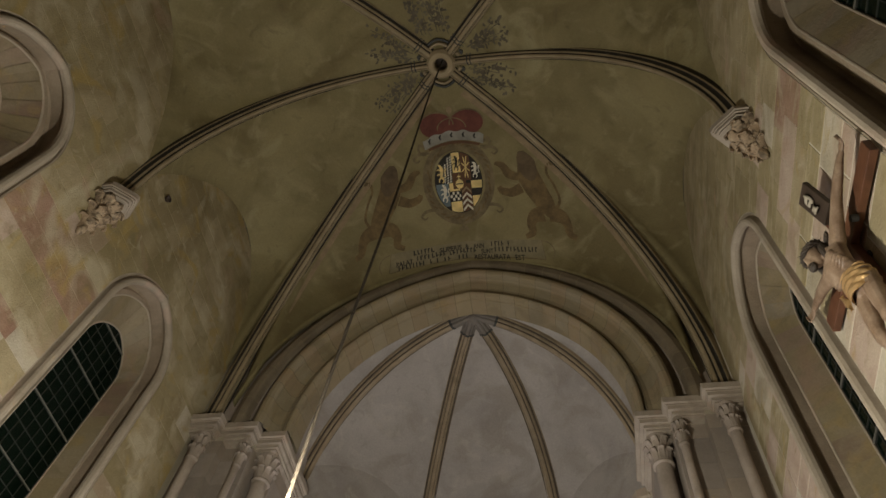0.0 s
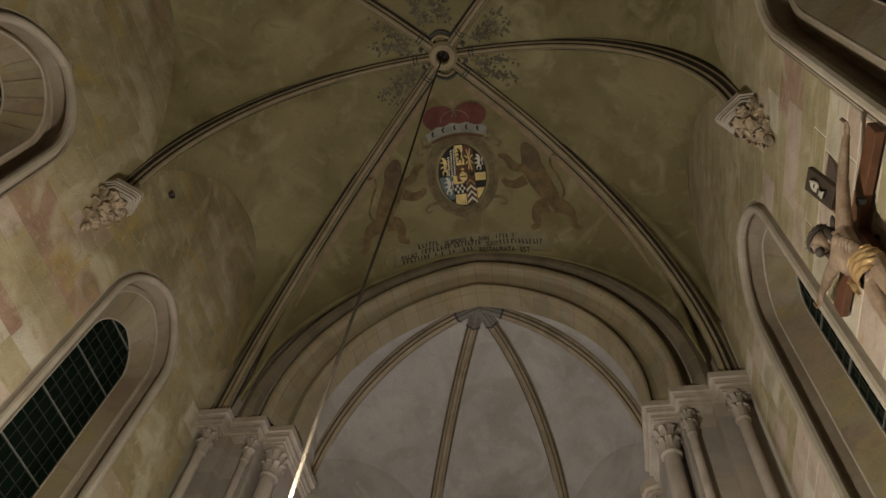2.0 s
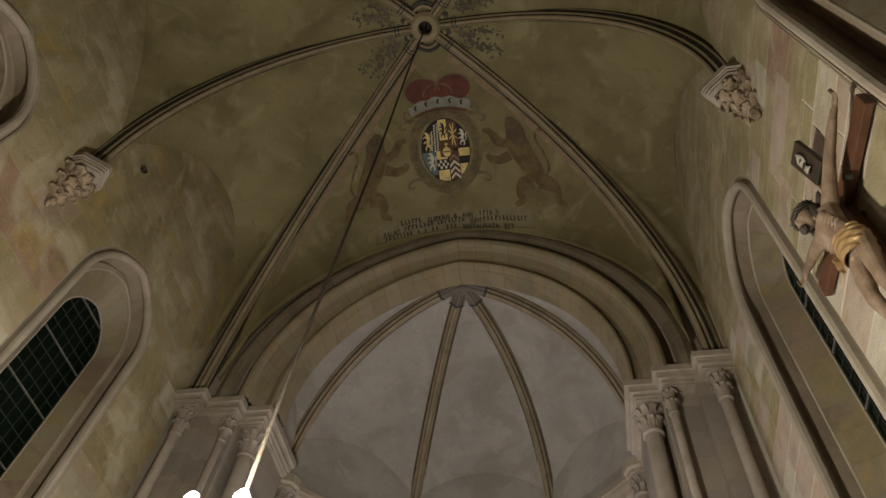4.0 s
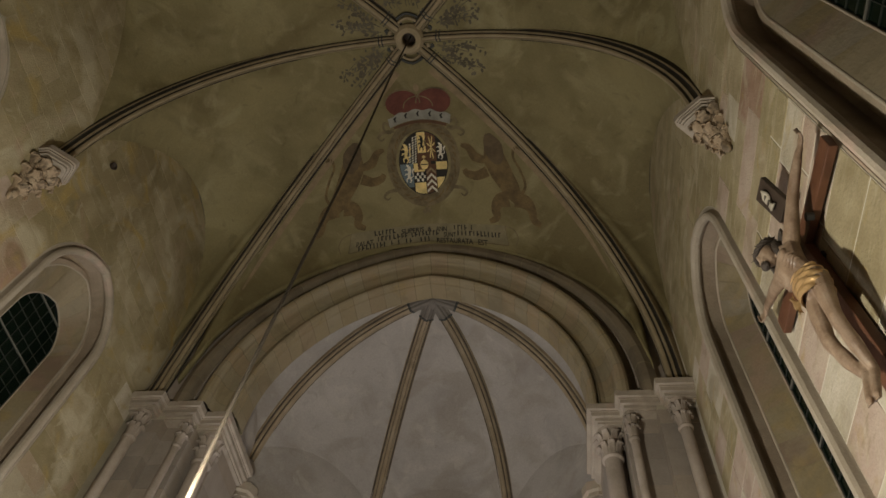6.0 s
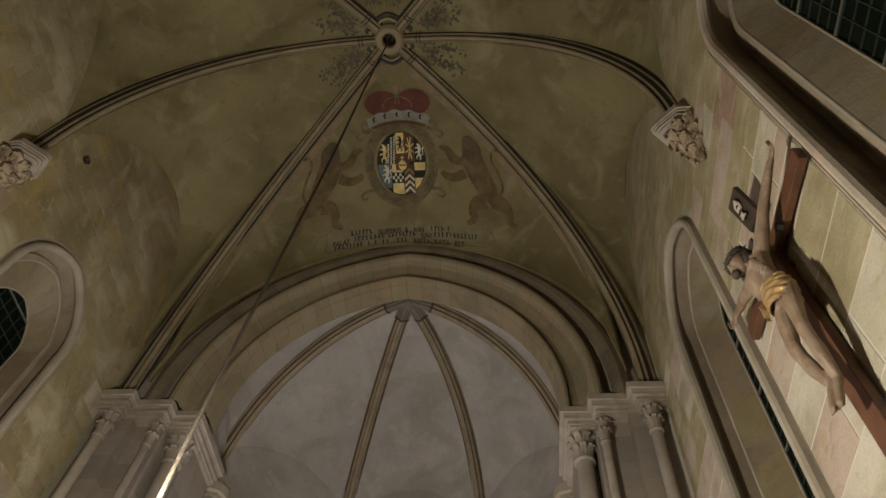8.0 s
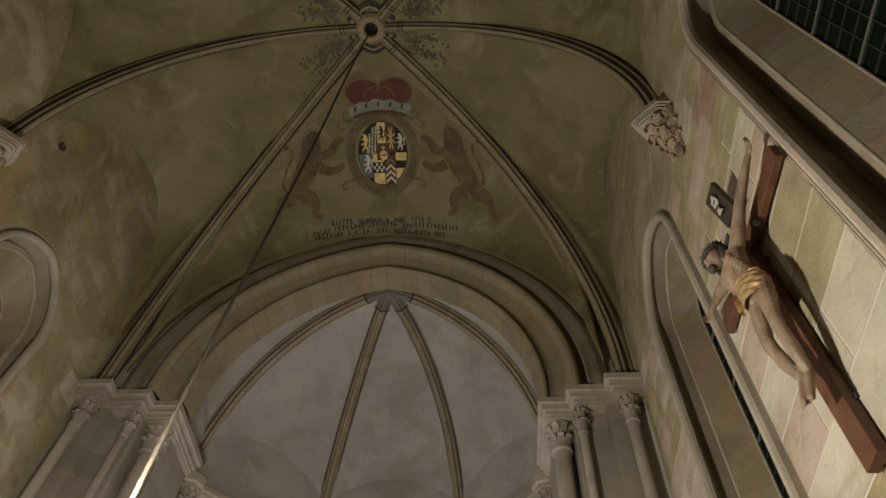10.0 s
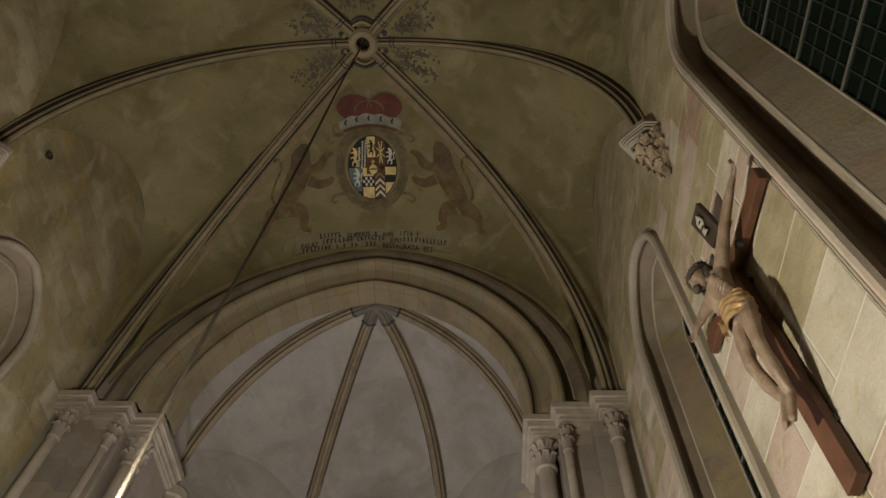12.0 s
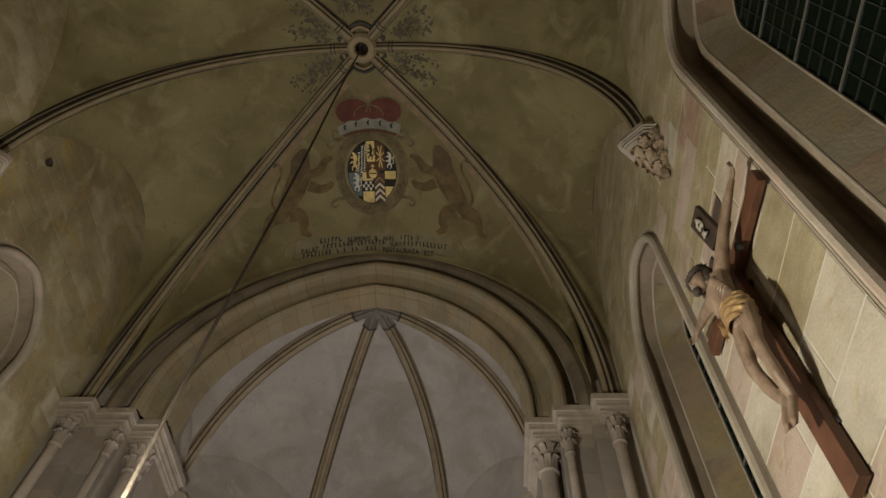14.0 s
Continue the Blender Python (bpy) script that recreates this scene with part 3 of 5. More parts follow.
tagged(spandrel, "plastered spandrel wall over the chancel arch", "wall", kind="structure")

# piers, shafts, capitals and the stepped abacus
PLAN = [(4.3, 3.84), (3.50, 3.84), (3.50, 4.02), (3.06, 4.02), (3.06, 4.42), (2.78, 4.42), (2.78, 5.3), (4.3, 5.3)]
SLAB = [(4.05, 3.54), (3.50, 3.54), (3.50, 3.75), (2.98, 3.75), (2.98, 3.98), (2.60, 3.98), (2.60, 5.3), (4.05, 5.3)]


def shrink(plan, d):
    """The slab's outline drawn back by d on its stepped faces."""
    return [(x + (d if x < 4 else 0), y + (d if y < 5 else 0)) for x, y in plan]


def leaf_capital(name, r, height, parent, at, flare=1.0):
    """A bell with an astragal ring and two tiers of curled leaves; flare widens its top."""
    bell = put(name, turned(name, [(r, 0.0), (r * 1.24, 0.012), (r * 1.32, 0.03), (r * 1.24, 0.05), (r * 1.04, 0.06), (r * 1.03, height * 0.45), (r * 1.15, height * 0.75), (r * 1.5, height)], 20), PIER_STONE, parent, m=Matrix.Translation(at))
    count = 8
    for tier, (h0, h1, out) in enumerate(((0.08, 0.62, 0.42), (0.4, 0.97, 0.6))):
        for i in range(count):
            ang = 2 * math.pi * (i + 0.5 * tier) / count
            rows = []
            for q in range(6):
                f = q / 5
                z = height * (h0 + (h1 - h0) * (f if f < 0.85 else 0.85 - (f - 0.85) * 1.2))
                rr = r * (1.06 + out * flare * f ** 2.2)
                wd = r * 0.36 * flare * (1 - 0.75 * abs(f - 0.45) ** 1.2)
                rows.append([(rr * math.cos(ang) - k * wd * math.sin(ang), rr * math.sin(ang) + k * wd * math.cos(ang), z - abs(k) * 0.012) for k in (-1, -0.5, 0, 0.5, 1)])
            me = grid_mesh("leaf", rows, True)
            leaf = put("leaf", me, PIER_STONE, bell)
            sol = leaf.modifiers.new("thickness", "SOLIDIFY")
            sol.thickness = 0.02
    return bell


for sx in (-1, 1):
    pier = empty("pier", sx * 3.5, 4.4, 0)
    tagged(pier, "stepped stone pier with shafts and leaf capitals", "pier", "chancel piers", "structure")
    inv = (-sx * 3.5, -4.4, 0)
    z = 0.0
    rng = random.Random(5)
    while z < CAP - 0.3:
        h = min(rng.uniform(0.36, 0.5), CAP - 0.28 - z)
        me = prism("course", [(sx * x - sx * 3.5, y - 4.4) for x, y in shrink(PLAN, rng.uniform(0, 0.004))], z + 0.003, z + h - 0.003)
        put("course", me, COURSES[rng.randrange(3)], pier)
        z += h
        if h < 0.05:
            break
    put("core", prism("core", [(sx * x - sx * 3.5, y - 4.4) for x, y in shrink(PLAN, 0.008)], 0, CAP - 0.2), MORTAR, pier)
    for z0, z1, d in ((CAP - 0.27, CAP - 0.24, 0.13), (CAP - 0.24, CAP - 0.19, 0.10), (CAP - 0.185, CAP - 0.12, 0.055), (CAP - 0.12, CAP - 0.10, 0.04), (CAP - 0.10, CAP, 0.0)):
        put("abacus", prism("abacus", [(sx * x - sx * 3.5, y - 4.4) for x, y in shrink(SLAB, d)], z0, z1), ABACUS_STONE, pier)
    for x, y, r, hh in ((3.77, 3.73, 0.075, 0.50), (3.15, 3.94, 0.055, 0.48), (2.88, 4.30, 0.115, 0.50)):
        at = (sx * x - sx * 3.5, y - 4.4, CAP - 0.27 - hh)
        put("shaft", turned("shaft", [(r, 0.0), (r, 2.9), (r, 2.905), (r - 0.004, 2.91), (r, 2.915), (r, at[2])], 20), PIER_STONE, pier, m=Matrix.Translation((at[0], at[1], 0)))
        leaf_capital("capital", r, hh, pier, at, 1.3)

# apse: five sides of an octagon, ribs to its corners
AY, AR, ASPR, ATOP = 4.68, 3.12, 9.15, 12.70


def apse_z(k):
    return ASPR + (ATOP - ASPR) * max(0.0, 1 - min(1, k) ** 2.2) ** 0.5


CORNERS = [(AR * math.sin(radians(a)), AY + AR * math.cos(radians(a))) for a in (-112.5, -67.5, -22.5, 22.5, 67.5, 112.5)]
CORNERS[0], CORNERS[5] = (-3.1, 4.55), (3.1, 4.55)
CORNERS[1], CORNERS[3] = (CORNERS[1][0] - 0.14, CORNERS[1][1] - 0.05), (CORNERS[3][0] + 0.12, CORNERS[3][1])
verts, faces = [], []
for (x0, y0), (x1, y1) in zip(CORNERS, CORNERS[1:]):
    base = len(verts)
    for i in range(25):
        k = math.sin(0.5 * math.pi * (0.01 + 0.99 * i / 24))
        for j in range(13):
            v = j / 12
            x, y = x0 + (x1 - x0) * v, y0 + (y1 - y0) * v - AY
            rise = 0.55 * (1 - (2 * v - 1) ** 2) * (1 - (1 - k) ** 2) * (1 if k < 0.98 else 1)
            out = k * (1.01 + 0.035 * k ** 4)
            verts.append((x * out, AY + y * out, apse_z(k) + 0.14 + rise * k))
    faces += [(base + i * 13 + j, base + i * 13 + j + 1, base + (i + 1) * 13 + j + 1, base + (i + 1) * 13 + j) for i in range(24) for j in range(12)]
base, n_k = len(verts), 33
for i in range(n_k):
    q = -1 + 2 * i / (n_k - 1)
    k = abs(math.sin(0.5 * math.pi * q))
    x = math.copysign(3.1 * k * 1.01, q)
    z = apse_z(k) + 0.14
    verts += [(x, AY - 0.13 * k, z), (x, 4.36, z + 0.02)]
faces += [(base + 2 * i, base + 2 * i + 1, base + 2 * i + 3, base + 2 * i + 2) for i in range(n_k - 1)]
apse_vault = put("ceiling_apse", fixed(mesh("ceiling_apse", verts, faces, True)), APSE_PLASTER)
sol = apse_vault.modifiers.new("thickness", "SOLIDIFY")
sol.thickness, sol.offset = 0.1, 0.0
tagged(apse_vault, "apse half-vault of pale grey weathered plaster", "ceiling", kind="structure")
FACES = [(CORNERS[1][0] - 0.06, 4.9)] + CORNERS[1:5] + [(CORNERS[4][0] + 0.06, 4.9)]
for i, ((x0, y0), (x1, y1)) in enumerate(zip(FACES, FACES[1:])):
    dx, dy = x1 - x0, y1 - y0
    n = Vector((dy, -dx, 0)).normalized()
    n = n if n.dot(Vector((x0 + x1, y0 + y1 - 2 * AY, 0))) > 0 else -n
    wall = put("wall_apse_%d" % (i + 1), prism("wall_apse", [(x0, y0), (x1, y1), (x1 + n.x * 0.5, y1 + n.y * 0.5), (x0 + n.x * 0.5, y0 + n.y * 0.5)], 0, 11.2), APSE_PLASTER)
    tagged(wall, "pale plastered wall of the apse", "wall", kind="structure")
    t = Vector((dx, dy, 0)).normalized()
    string = [(-0.02, -0.28), (0.03, -0.26), (0.05, -0.20), (0.10, -0.15), (0.115, -0.10), (0.15, -0.09), (0.15, 0.0), (-0.02, 0.02)]
    rows = [[(x - n.x * a, y - n.y * a, ASPR + b) for a, b in string] for x, y in ((x0, y0), (x1, y1))]
    tagged(put("string_course", fixed(grid_mesh("string_course", rows, False)), PALE_STONE), "moulded stone string course at the springing", "moulding", kind="structure")
# softer dark tone for the shade along the apse ribs' edges
APSE_HOLLOW_SHADE = surface("apse_hollow_shade", [(0.075, 0.058, 0.042), (0.14, 0.112, 0.082)], 0.9, 3, 60, 0.1)
P_RIB_END = surface("rib_end_paint", [(0.17, 0.15, 0.13), (0.24, 0.215, 0.19)], 0.9, 5, 60, 0.15)
ARIB = [(a * 0.80, b * 0.75) for a, b in RIB]
for n_c, (x, y) in enumerate(CORNERS):
    if n_c in (0, 5):
        continue
    path = [(x * k, AY + (y - AY) * k, apse_z(k)) for k in [0.985 * math.sin(0.5 * math.pi * (0.02 + 0.98 * i / 36)) for i in range(37)]]
    me = sweep("apse_rib", path[::-1], side_for(x, y - AY), ARIB)
    shade_hollows(me, len(RIB))
    tagged(put("apse_rib", me, [APSE_RIB_STONE, APSE_HOLLOW_SHADE]), "slim moulded sandstone rib of the apse vault", "rib", "ribs of the apse", "structure")
    for k1, k0, grow, mt in ((0.155, 0.14, 1.12, P_COLLAR), (0.14, 0.02, 1.04, P_RIB_END)):
        path = [(x * k, AY + (y - AY) * k, apse_z(k)) for k in (k1, (k0 + k1) / 2, k0)]
        tagged(put("rib_end", sweep("rib_end", path, side_for(x, y - AY), [(a * grow, b - 0.006) for a, b in ARIB]), mt), "grey painted end of an apse rib", "rib", "ends of the apse ribs", "structure")
    cap = empty("apse_capital", x * 0.96, AY + (y - AY) * 0.96, ASPR - 0.6)
    tagged(cap, "small carved stone capital with a short shaft", "capital", "apse capitals", "structure")
    leaf_capital("bell", 0.11, 0.36, cap, (0, 0, 0))
    put("abacus", turned("abacus", [(0.0, 0.36), (0.2, 0.36), (0.2, 0.42), (0.24, 0.45), (0.24, 0.60), (0.0, 0.60)], 8, False), PALE_STONE, cap)
    put("shaft", turned("shaft", [(0.11, 0.0), (0.11, -8.5)], 14), PIER_STONE, cap)
key2 = empty("apse_keystone", 0, AY + 0.1, ATOP)
tagged(key2, "small rounded keystone joining the apse ribs", "keystone")
put("knob", turned("knob", [(0.0, -0.04), (0.06, -0.03), (0.10, 0.0), (0.13, 0.05), (0.13, 0.25), (0.0, 0.25)], 20), P_RIB_END, key2)

# rope and chandelier
chand = empty("chandelier", 0, 0, LAMP_Z)
tagged(chand, "chandelier of bright white bulbs on a long rope", "chandelier")
rope = tube("rope", [(0.012 * math.sin(z * 0.9), 0, z - LAMP_Z) for z in [CROWN + 0.27 - i * (CROWN + 0.27 - LAMP_Z - 0.05) / 40 for i in range(41)]], [0.014] * 41, 8)
put("rope", rope, ROPE, chand, "long rope from the keystone hole")
put("stem", turned("stem", [(0.0, 0.16), (0.03, 0.15), (0.045, 0.08), (0.02, 0.0), (0.03, -0.5), (0.06, -0.6), (0.0, -0.68)], 16), BRASS, chand)
for i in range(6):
    a = 2 * math.pi * i / 6 + 0.52 * 2
    c, s = math.cos(a), math.sin(a)
    arm = put("arm", tube("arm", [(0.02 * c, 0.02 * s, -0.55), (0.14 * c, 0.14 * s, -0.66), (0.26 * c, 0.26 * s, -0.5), (0.28 * c, 0.28 * s, -0.16)], [0.012] * 4, 8), BRASS, chand)
    put("bulb", turned("bulb", [(0.0, -0.15), (0.018, -0.14), (0.025, -0.09), (0.045, -0.03), (0.045, 0.01), (0.025, 0.045), (0.0, 0.055)], 14), BULB, arm, "lit white bulb", m=Matrix.Translation((0.28 * c, 0.28 * s, 0)))

# assumed lamp on a stand, added out of view to light the apse
stand = empty("assumed_stand_lamp", ASSUMED_LAMP[0], ASSUMED_LAMP[1], 0)
tagged(stand, "unseen assumed lamp on a black stand, added to light the apse", "lamp")
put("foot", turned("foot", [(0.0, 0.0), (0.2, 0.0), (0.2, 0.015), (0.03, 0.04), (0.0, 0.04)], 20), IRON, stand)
put("pole", turned("pole", [(0.015, 0.03), (0.015, ASSUMED_LAMP[2] - 0.12)], 12), IRON, stand)
put("head", turned("head", [(0.0, -0.13), (0.03, -0.12), (0.05, -0.06), (0.085, 0.0), (0.05, 0.06), (0.0, 0.075)], 16), BULB, stand, "lit white glass head", m=Matrix.Translation((0, 0, ASSUMED_LAMP[2])))

# ---- things on the walls ----
# corbels under the transverse ribs
# dark wash blotches also stand for shade in the carved hollows
CORBEL_STONE = surface("corbel_stone", [(0.27, 0.19, 0.115), (0.36, 0.268, 0.175), (0.44, 0.35, 0.24)], 0.88, 9, 70, 0.5, wash=(((0.07, 0.05, 0.033), 9, 0.49, 0.75),))


def lump(bm, x, y, z, sx, sy, sz, turn=0.0, seg=10):
    bmesh.ops.create_uvsphere(bm, u_segments=seg, v_segments=max(6, seg - 2), radius=1.0, matrix=Matrix.Translation((x, y, z)) @ Matrix.Rotation(turn, 4, "X") @ Matrix.Diagonal((sx, sy, sz, 1)))


def corbel(side):
    """Local x points out of the wall, z up; the top of the slab is at 0."""
    ob = empty("corbel", side * W, 0, 9.40)
    ob.matrix_basis = Matrix.Translation((side * W, 0, 9.40)) @ Matrix.Rotation(0 if side < 0 else math.pi, 4, "Z") @ Matrix.Diagonal((0.95, 0.95, 1.12, 1))
    tagged(ob, "carved leaf corbel with a moulded slab on the wall", "corbel", "corbels under the ribs")
    slabs = bmesh.new()
    # canted slab with a blunt nose, stepped in below
    for z0, z1, d in ((-0.075, 0.0, 0.0), (-0.10, -0.075, 0.025), (-0.145, -0.10, 0.045), (-0.175, -0.145, 0.075)):
        plan = [(-0.02, -0.27 + d), (0.16, -0.27 + d), (0.40 - d, -0.05), (0.43 - d, 0.0), (0.40 - d, 0.05), (0.16, 0.27 - d), (-0.02, 0.27 - d)]
        lo = [slabs.verts.new((x, y, z0)) for x, y in plan]
        hi = [slabs.verts.new((x, y, z1)) for x, y in plan]
        m = len(plan)
        slabs.faces.new(lo[::-1])
        slabs.faces.new(hi)
        for i in range(m):
            slabs.faces.new((lo[i], lo[(i + 1) % m], hi[(i + 1) % m], hi[i]))
    bmesh.ops.recalc_face_normals(slabs, faces=slabs.faces)
    part("abacus", slabs, ABACUS_STONE, ob, "pale moulded slab")
    rows = []
    for i in range(9):
        f = i / 8
        r = 0.17 * (1 - f) ** 0.75 + 0.03
        z = -0.17 - 0.56 * f
        rows.append([(r * 1.1 * max(0.0, math.sin(math.pi * j / 12)) - 0.01, -r * math.cos(math.pi * j / 12), z) for j in range(13)])
    bell = put("bell", fixed(grid_mesh("bell", rows, True)), CORBEL_STONE, ob)
    for tier, (z0, z1, r0, r1, count, wide) in enumerate(((-0.44, -0.20, 0.15, 0.255, 5, 0.062), (-0.60, -0.38, 0.11, 0.20, 4, 0.058), (-0.73, -0.56, 0.06, 0.135, 3, 0.05))):
        for i in range(count):
            a = math.pi * (0.08 + 0.84 * i / (count - 1))
            ca, sa = -math.cos(a), math.sin(a)
            # a lobed leaf with a raised midrib, leaning out and drooping at its tip
            rows = []
            for q in range(13):
                f = q / 12
                if f < 0.8:
                    g = f / 0.8
                    z, rr = z0 + (z1 - z0) * g, r0 + (r1 - r0) * g ** 2.4
                else:
                    g = (f - 0.8) / 0.2
                    z, rr = z1 - 0.045 * g * g, r1 + 0.03 * g
                wd = wide * (0.5 + 0.6 * math.sin(math.pi * min(1.0, f * 0.95)) ** 0.8) * (1 + 0.28 * math.cos(f * 25)) * (1.0 if f < 0.9 else 0.6)
                rows.append([(rr * sa * 1.05 - k * wd * ca + 0.022 * (0.4 - abs(k)) * sa, rr * ca + k * wd * sa + 0.022 * (0.4 - abs(k)) * ca, z - 0.015 * abs(k)) for k in (-1, -0.6, -0.25, 0, 0.25, 0.6, 1)])
            leaf = put("leaf", grid_mesh("leaf", rows, True), CORBEL_STONE, bell)
            leaf.modifiers.new("thickness", "SOLIDIFY").thickness = 0.018
    bm = bmesh.new()
    lump(bm, 0.05, 0.0, -0.74, 0.06, 0.055, 0.09, 0.0, 10)
    part("tip", bm, CORBEL_STONE, ob, smooth=True)
    return ob


for side in (-1, 1):
    corbel(side)

# crucifix between the windows of the east wall
cross = empty("cross", 3.985, -0.16, 4.29)
tagged(cross, "red-brown wooden cross fixed flat on the stone wall", "cross")
bm = bmesh.new()
box(bm, -0.075, -0.015, 0.13, -0.005, 0.165, 2.30, 0.006)
part("upright", bm, WOOD, cross)
bm = bmesh.new()
box(bm, -0.072, -0.82, -0.075, -0.01, 0.87, 0.075, 0.006)
part("crossbar", bm, WOOD, cross, m=Matrix.Translation((0, 0, 2.15)) @ Matrix.Rotation(radians(5.5), 4, "X"))
bm = bmesh.new()
box(bm, -0.02, -0.03, -0.1, 0.02, 0.03, 0.35, 0.004)
part("title_post", bm, WOOD, cross, m=Matrix.Translation((-0.05, 0.05, 2.3)))
for z in (0.5, 1.9):
    bm = bmesh.new()
    box(bm, -0.01, -0.03, z, 0.03, 0.03, z + 0.05, 0.004)
    part("wall_bracket", bm, IRON, cross, "iron bracket into the wall")
for y, z in ((-0.27, 2.12),):
    bm = bmesh.new()
    bmesh.ops.create_cone(bm, cap_ends=True, segments=10, radius1=0.03, radius2=0.03, depth=0.05, matrix=Matrix.Translation((-0.1, y, z - 0.1)) @ Matrix.Rotation(math.pi / 2, 4, "Y"))
    part("nail", bm, IRON, cross)

P_SCROLL = surface("scroll_paint", [(0.30, 0.26, 0.20), (0.40, 0.36, 0.28)], 0.8, 12, 80, 0.1)
title = empty("title_board", 3.74, -0.30, 6.62)
title.matrix_basis = Matrix.Translation((3.87, -0.26, 6.70)) @ Matrix.Rotation(radians(-14), 4, "Y") @ Matrix.Rotation(radians(6), 4, "X") @ Matrix.Diagonal((1, 0.88, 0.88, 1))
tagged(title, "small dark wooden title board with a pale carved scroll", "board")
bm = bmesh.new()
box(bm, -0.015, -0.12, 0.0, 0.03, 0.12, 0.40, 0.006)
part("board", bm, DARK_WOOD, title)
rows = [[(-0.03 - 0.012 * math.sin(f * 9 + g * 2), -0.04 + 0.08 * g + 0.022 * math.sin(f * 6.3), 0.09 + 0.22 * f) for g in (0, 0.25, 0.5, 0.75, 1)] for f in [i / 14 for i in range(15)]]
scroll = put("scroll", grid_mesh("scroll", rows, True), P_SCROLL, title, "pale curling scroll")
scroll.modifiers.new("thickness", "SOLIDIFY").thickness = 0.012
for i in range(4):
    bm = bmesh.new()
    box(bm, -0.05, -0.035 + (i % 2) * 0.01, 0.10 + 0.06 * i, -0.043, 0.035, 0.115 + 0.06 * i)
    part("writing_bar", bm, DARK_WOOD, scroll)


def carved_figure():
    """A carved hanging figure as one plain mesh; local x out of the wall is negative."""
    bm = bmesh.new()

    def limb(path, radii, seg=12):
        me = tube("limb", path, radii, seg)
        b = bmesh.new()
        b.from_mesh(me)
        bmesh.ops.holes_fill(b, edges=[e for e in b.edges if e.is_boundary])
        b.to_mesh(me)
        b.free()
        bm.from_mesh(me)
        bpy.data.meshes.remove(me)

    # torso from the hips to the neck
    rows = []
    for x, y, z, rx, ry in ((-0.25, -0.02, 1.26, 0.10, 0.145), (-0.265, -0.015, 1.36, 0.105, 0.15), (-0.275, 0.0, 1.47, 0.085, 0.125), (-0.285, 0.01, 1.58, 0.10, 0.14), (-0.29, 0.015, 1.68, 0.125, 0.165), (-0.27, 0.01, 1.78, 0.12, 0.18), (-0.245, 0.0, 1.86, 0.085, 0.16), (-0.235, 0.01, 1.92, 0.06, 0.075), (-0.26, 0.03, 1.97, 0.05, 0.055)):
        rows.append([(x + rx * math.cos(a), y + ry * math.sin(a), z) for a in [2 * math.pi * k / 18 for k in range(18)]])
    me = grid_mesh("torso", rows, True, True)
    b = bmesh.new()
    b.from_mesh(me)
    bmesh.ops.holes_fill(b, edges=[e for e in b.edges if e.is_boundary])
    b.to_mesh(me)
    b.free()
    bm.from_mesh(me)
    bpy.data.meshes.remove(me)
    # ribs and chest
    lump(bm, -0.365, 0.075, 1.72, 0.045, 0.075, 0.06)
    lump(bm, -0.365, -0.06, 1.72, 0.045, 0.075, 0.06)
    for i in range(4):
        for s in (-1, 1):
            lump(bm, -0.355 + 0.008 * i, s * (0.07 + 0.006 * i), 1.65 - 0.036 * i, 0.04, 0.075, 0.012, s * 0.35)
    # arms up to the bar
    limb([(-0.25, -0.12, 1.83), (-0.235, -0.23, 1.90), (-0.20, -0.40, 2.03), (-0.17, -0.54, 2.10), (-0.14, -0.66, 2.16), (-0.125, -0.70, 2.17)], [0.078, 0.068, 0.052, 0.048, 0.034, 0.028])
    limb([(-0.25, 0.14, 1.84), (-0.235, 0.26, 1.93), (-0.20, 0.46, 2.08), (-0.17, 0.58, 2.16), (-0.14, 0.75, 2.27), (-0.125, 0.79, 2.29)], [0.078, 0.066, 0.050, 0.046, 0.033, 0.027])
    for s, y, z in ((-1, -0.74, 2.19), (1, 0.84, 2.31)):
        lump(bm, -0.125, y - s * 0.01, z, 0.022, 0.055, 0.042)
        for i in range(4):
            limb([(-0.13, y + s * 0.03, z + 0.03 - 0.02 * i), (-0.16, y + s * 0.075, z + 0.035 - 0.022 * i), (-0.19, y + s * 0.06, z + 0.03 - 0.02 * i)], [0.012, 0.011, 0.009], 8)
    # head bowed to the far side
    lump(bm, -0.33, 0.11, 2.05, 0.095, 0.082, 0.115, 0.0, 14)
    lump(bm, -0.385, 0.13, 1.98, 0.05, 0.05, 0.06, 0.0, 10)
    lump(bm, -0.43, 0.12, 2.025, 0.02, 0.016, 0.03, 0.0, 8)
    # legs, knees bent, feet crossed
    limb([(-0.25, 0.075, 1.32), (-0.28, 0.09, 1.14), (-0.295, 0.09, 0.98), (-0.297, 0.087, 0.93), (-0.28, 0.075, 0.84), (-0.26, 0.055, 0.73), (-0.21, 0.02, 0.54)], [0.088, 0.078, 0.058, 0.057, 0.050, 0.054, 0.030])
    limb([(-0.25, -0.08, 1.32), (-0.275, -0.095, 1.14), (-0.285, -0.10, 0.98), (-0.287, -0.098, 0.93), (-0.265, -0.088, 0.84), (-0.235, -0.07, 0.73), (-0.18, -0.035, 0.54)], [0.088, 0.078, 0.058, 0.057, 0.050, 0.054, 0.030])
    for x, y in ((-0.22, 0.015), (-0.18, -0.03)):
        limb([(x, y, 0.56), (x - 0.03, y + 0.005, 0.50), (x - 0.06, y + 0.012, 0.43), (x - 0.085, y + 0.018, 0.37)], [0.036, 0.034, 0.034, 0.028])
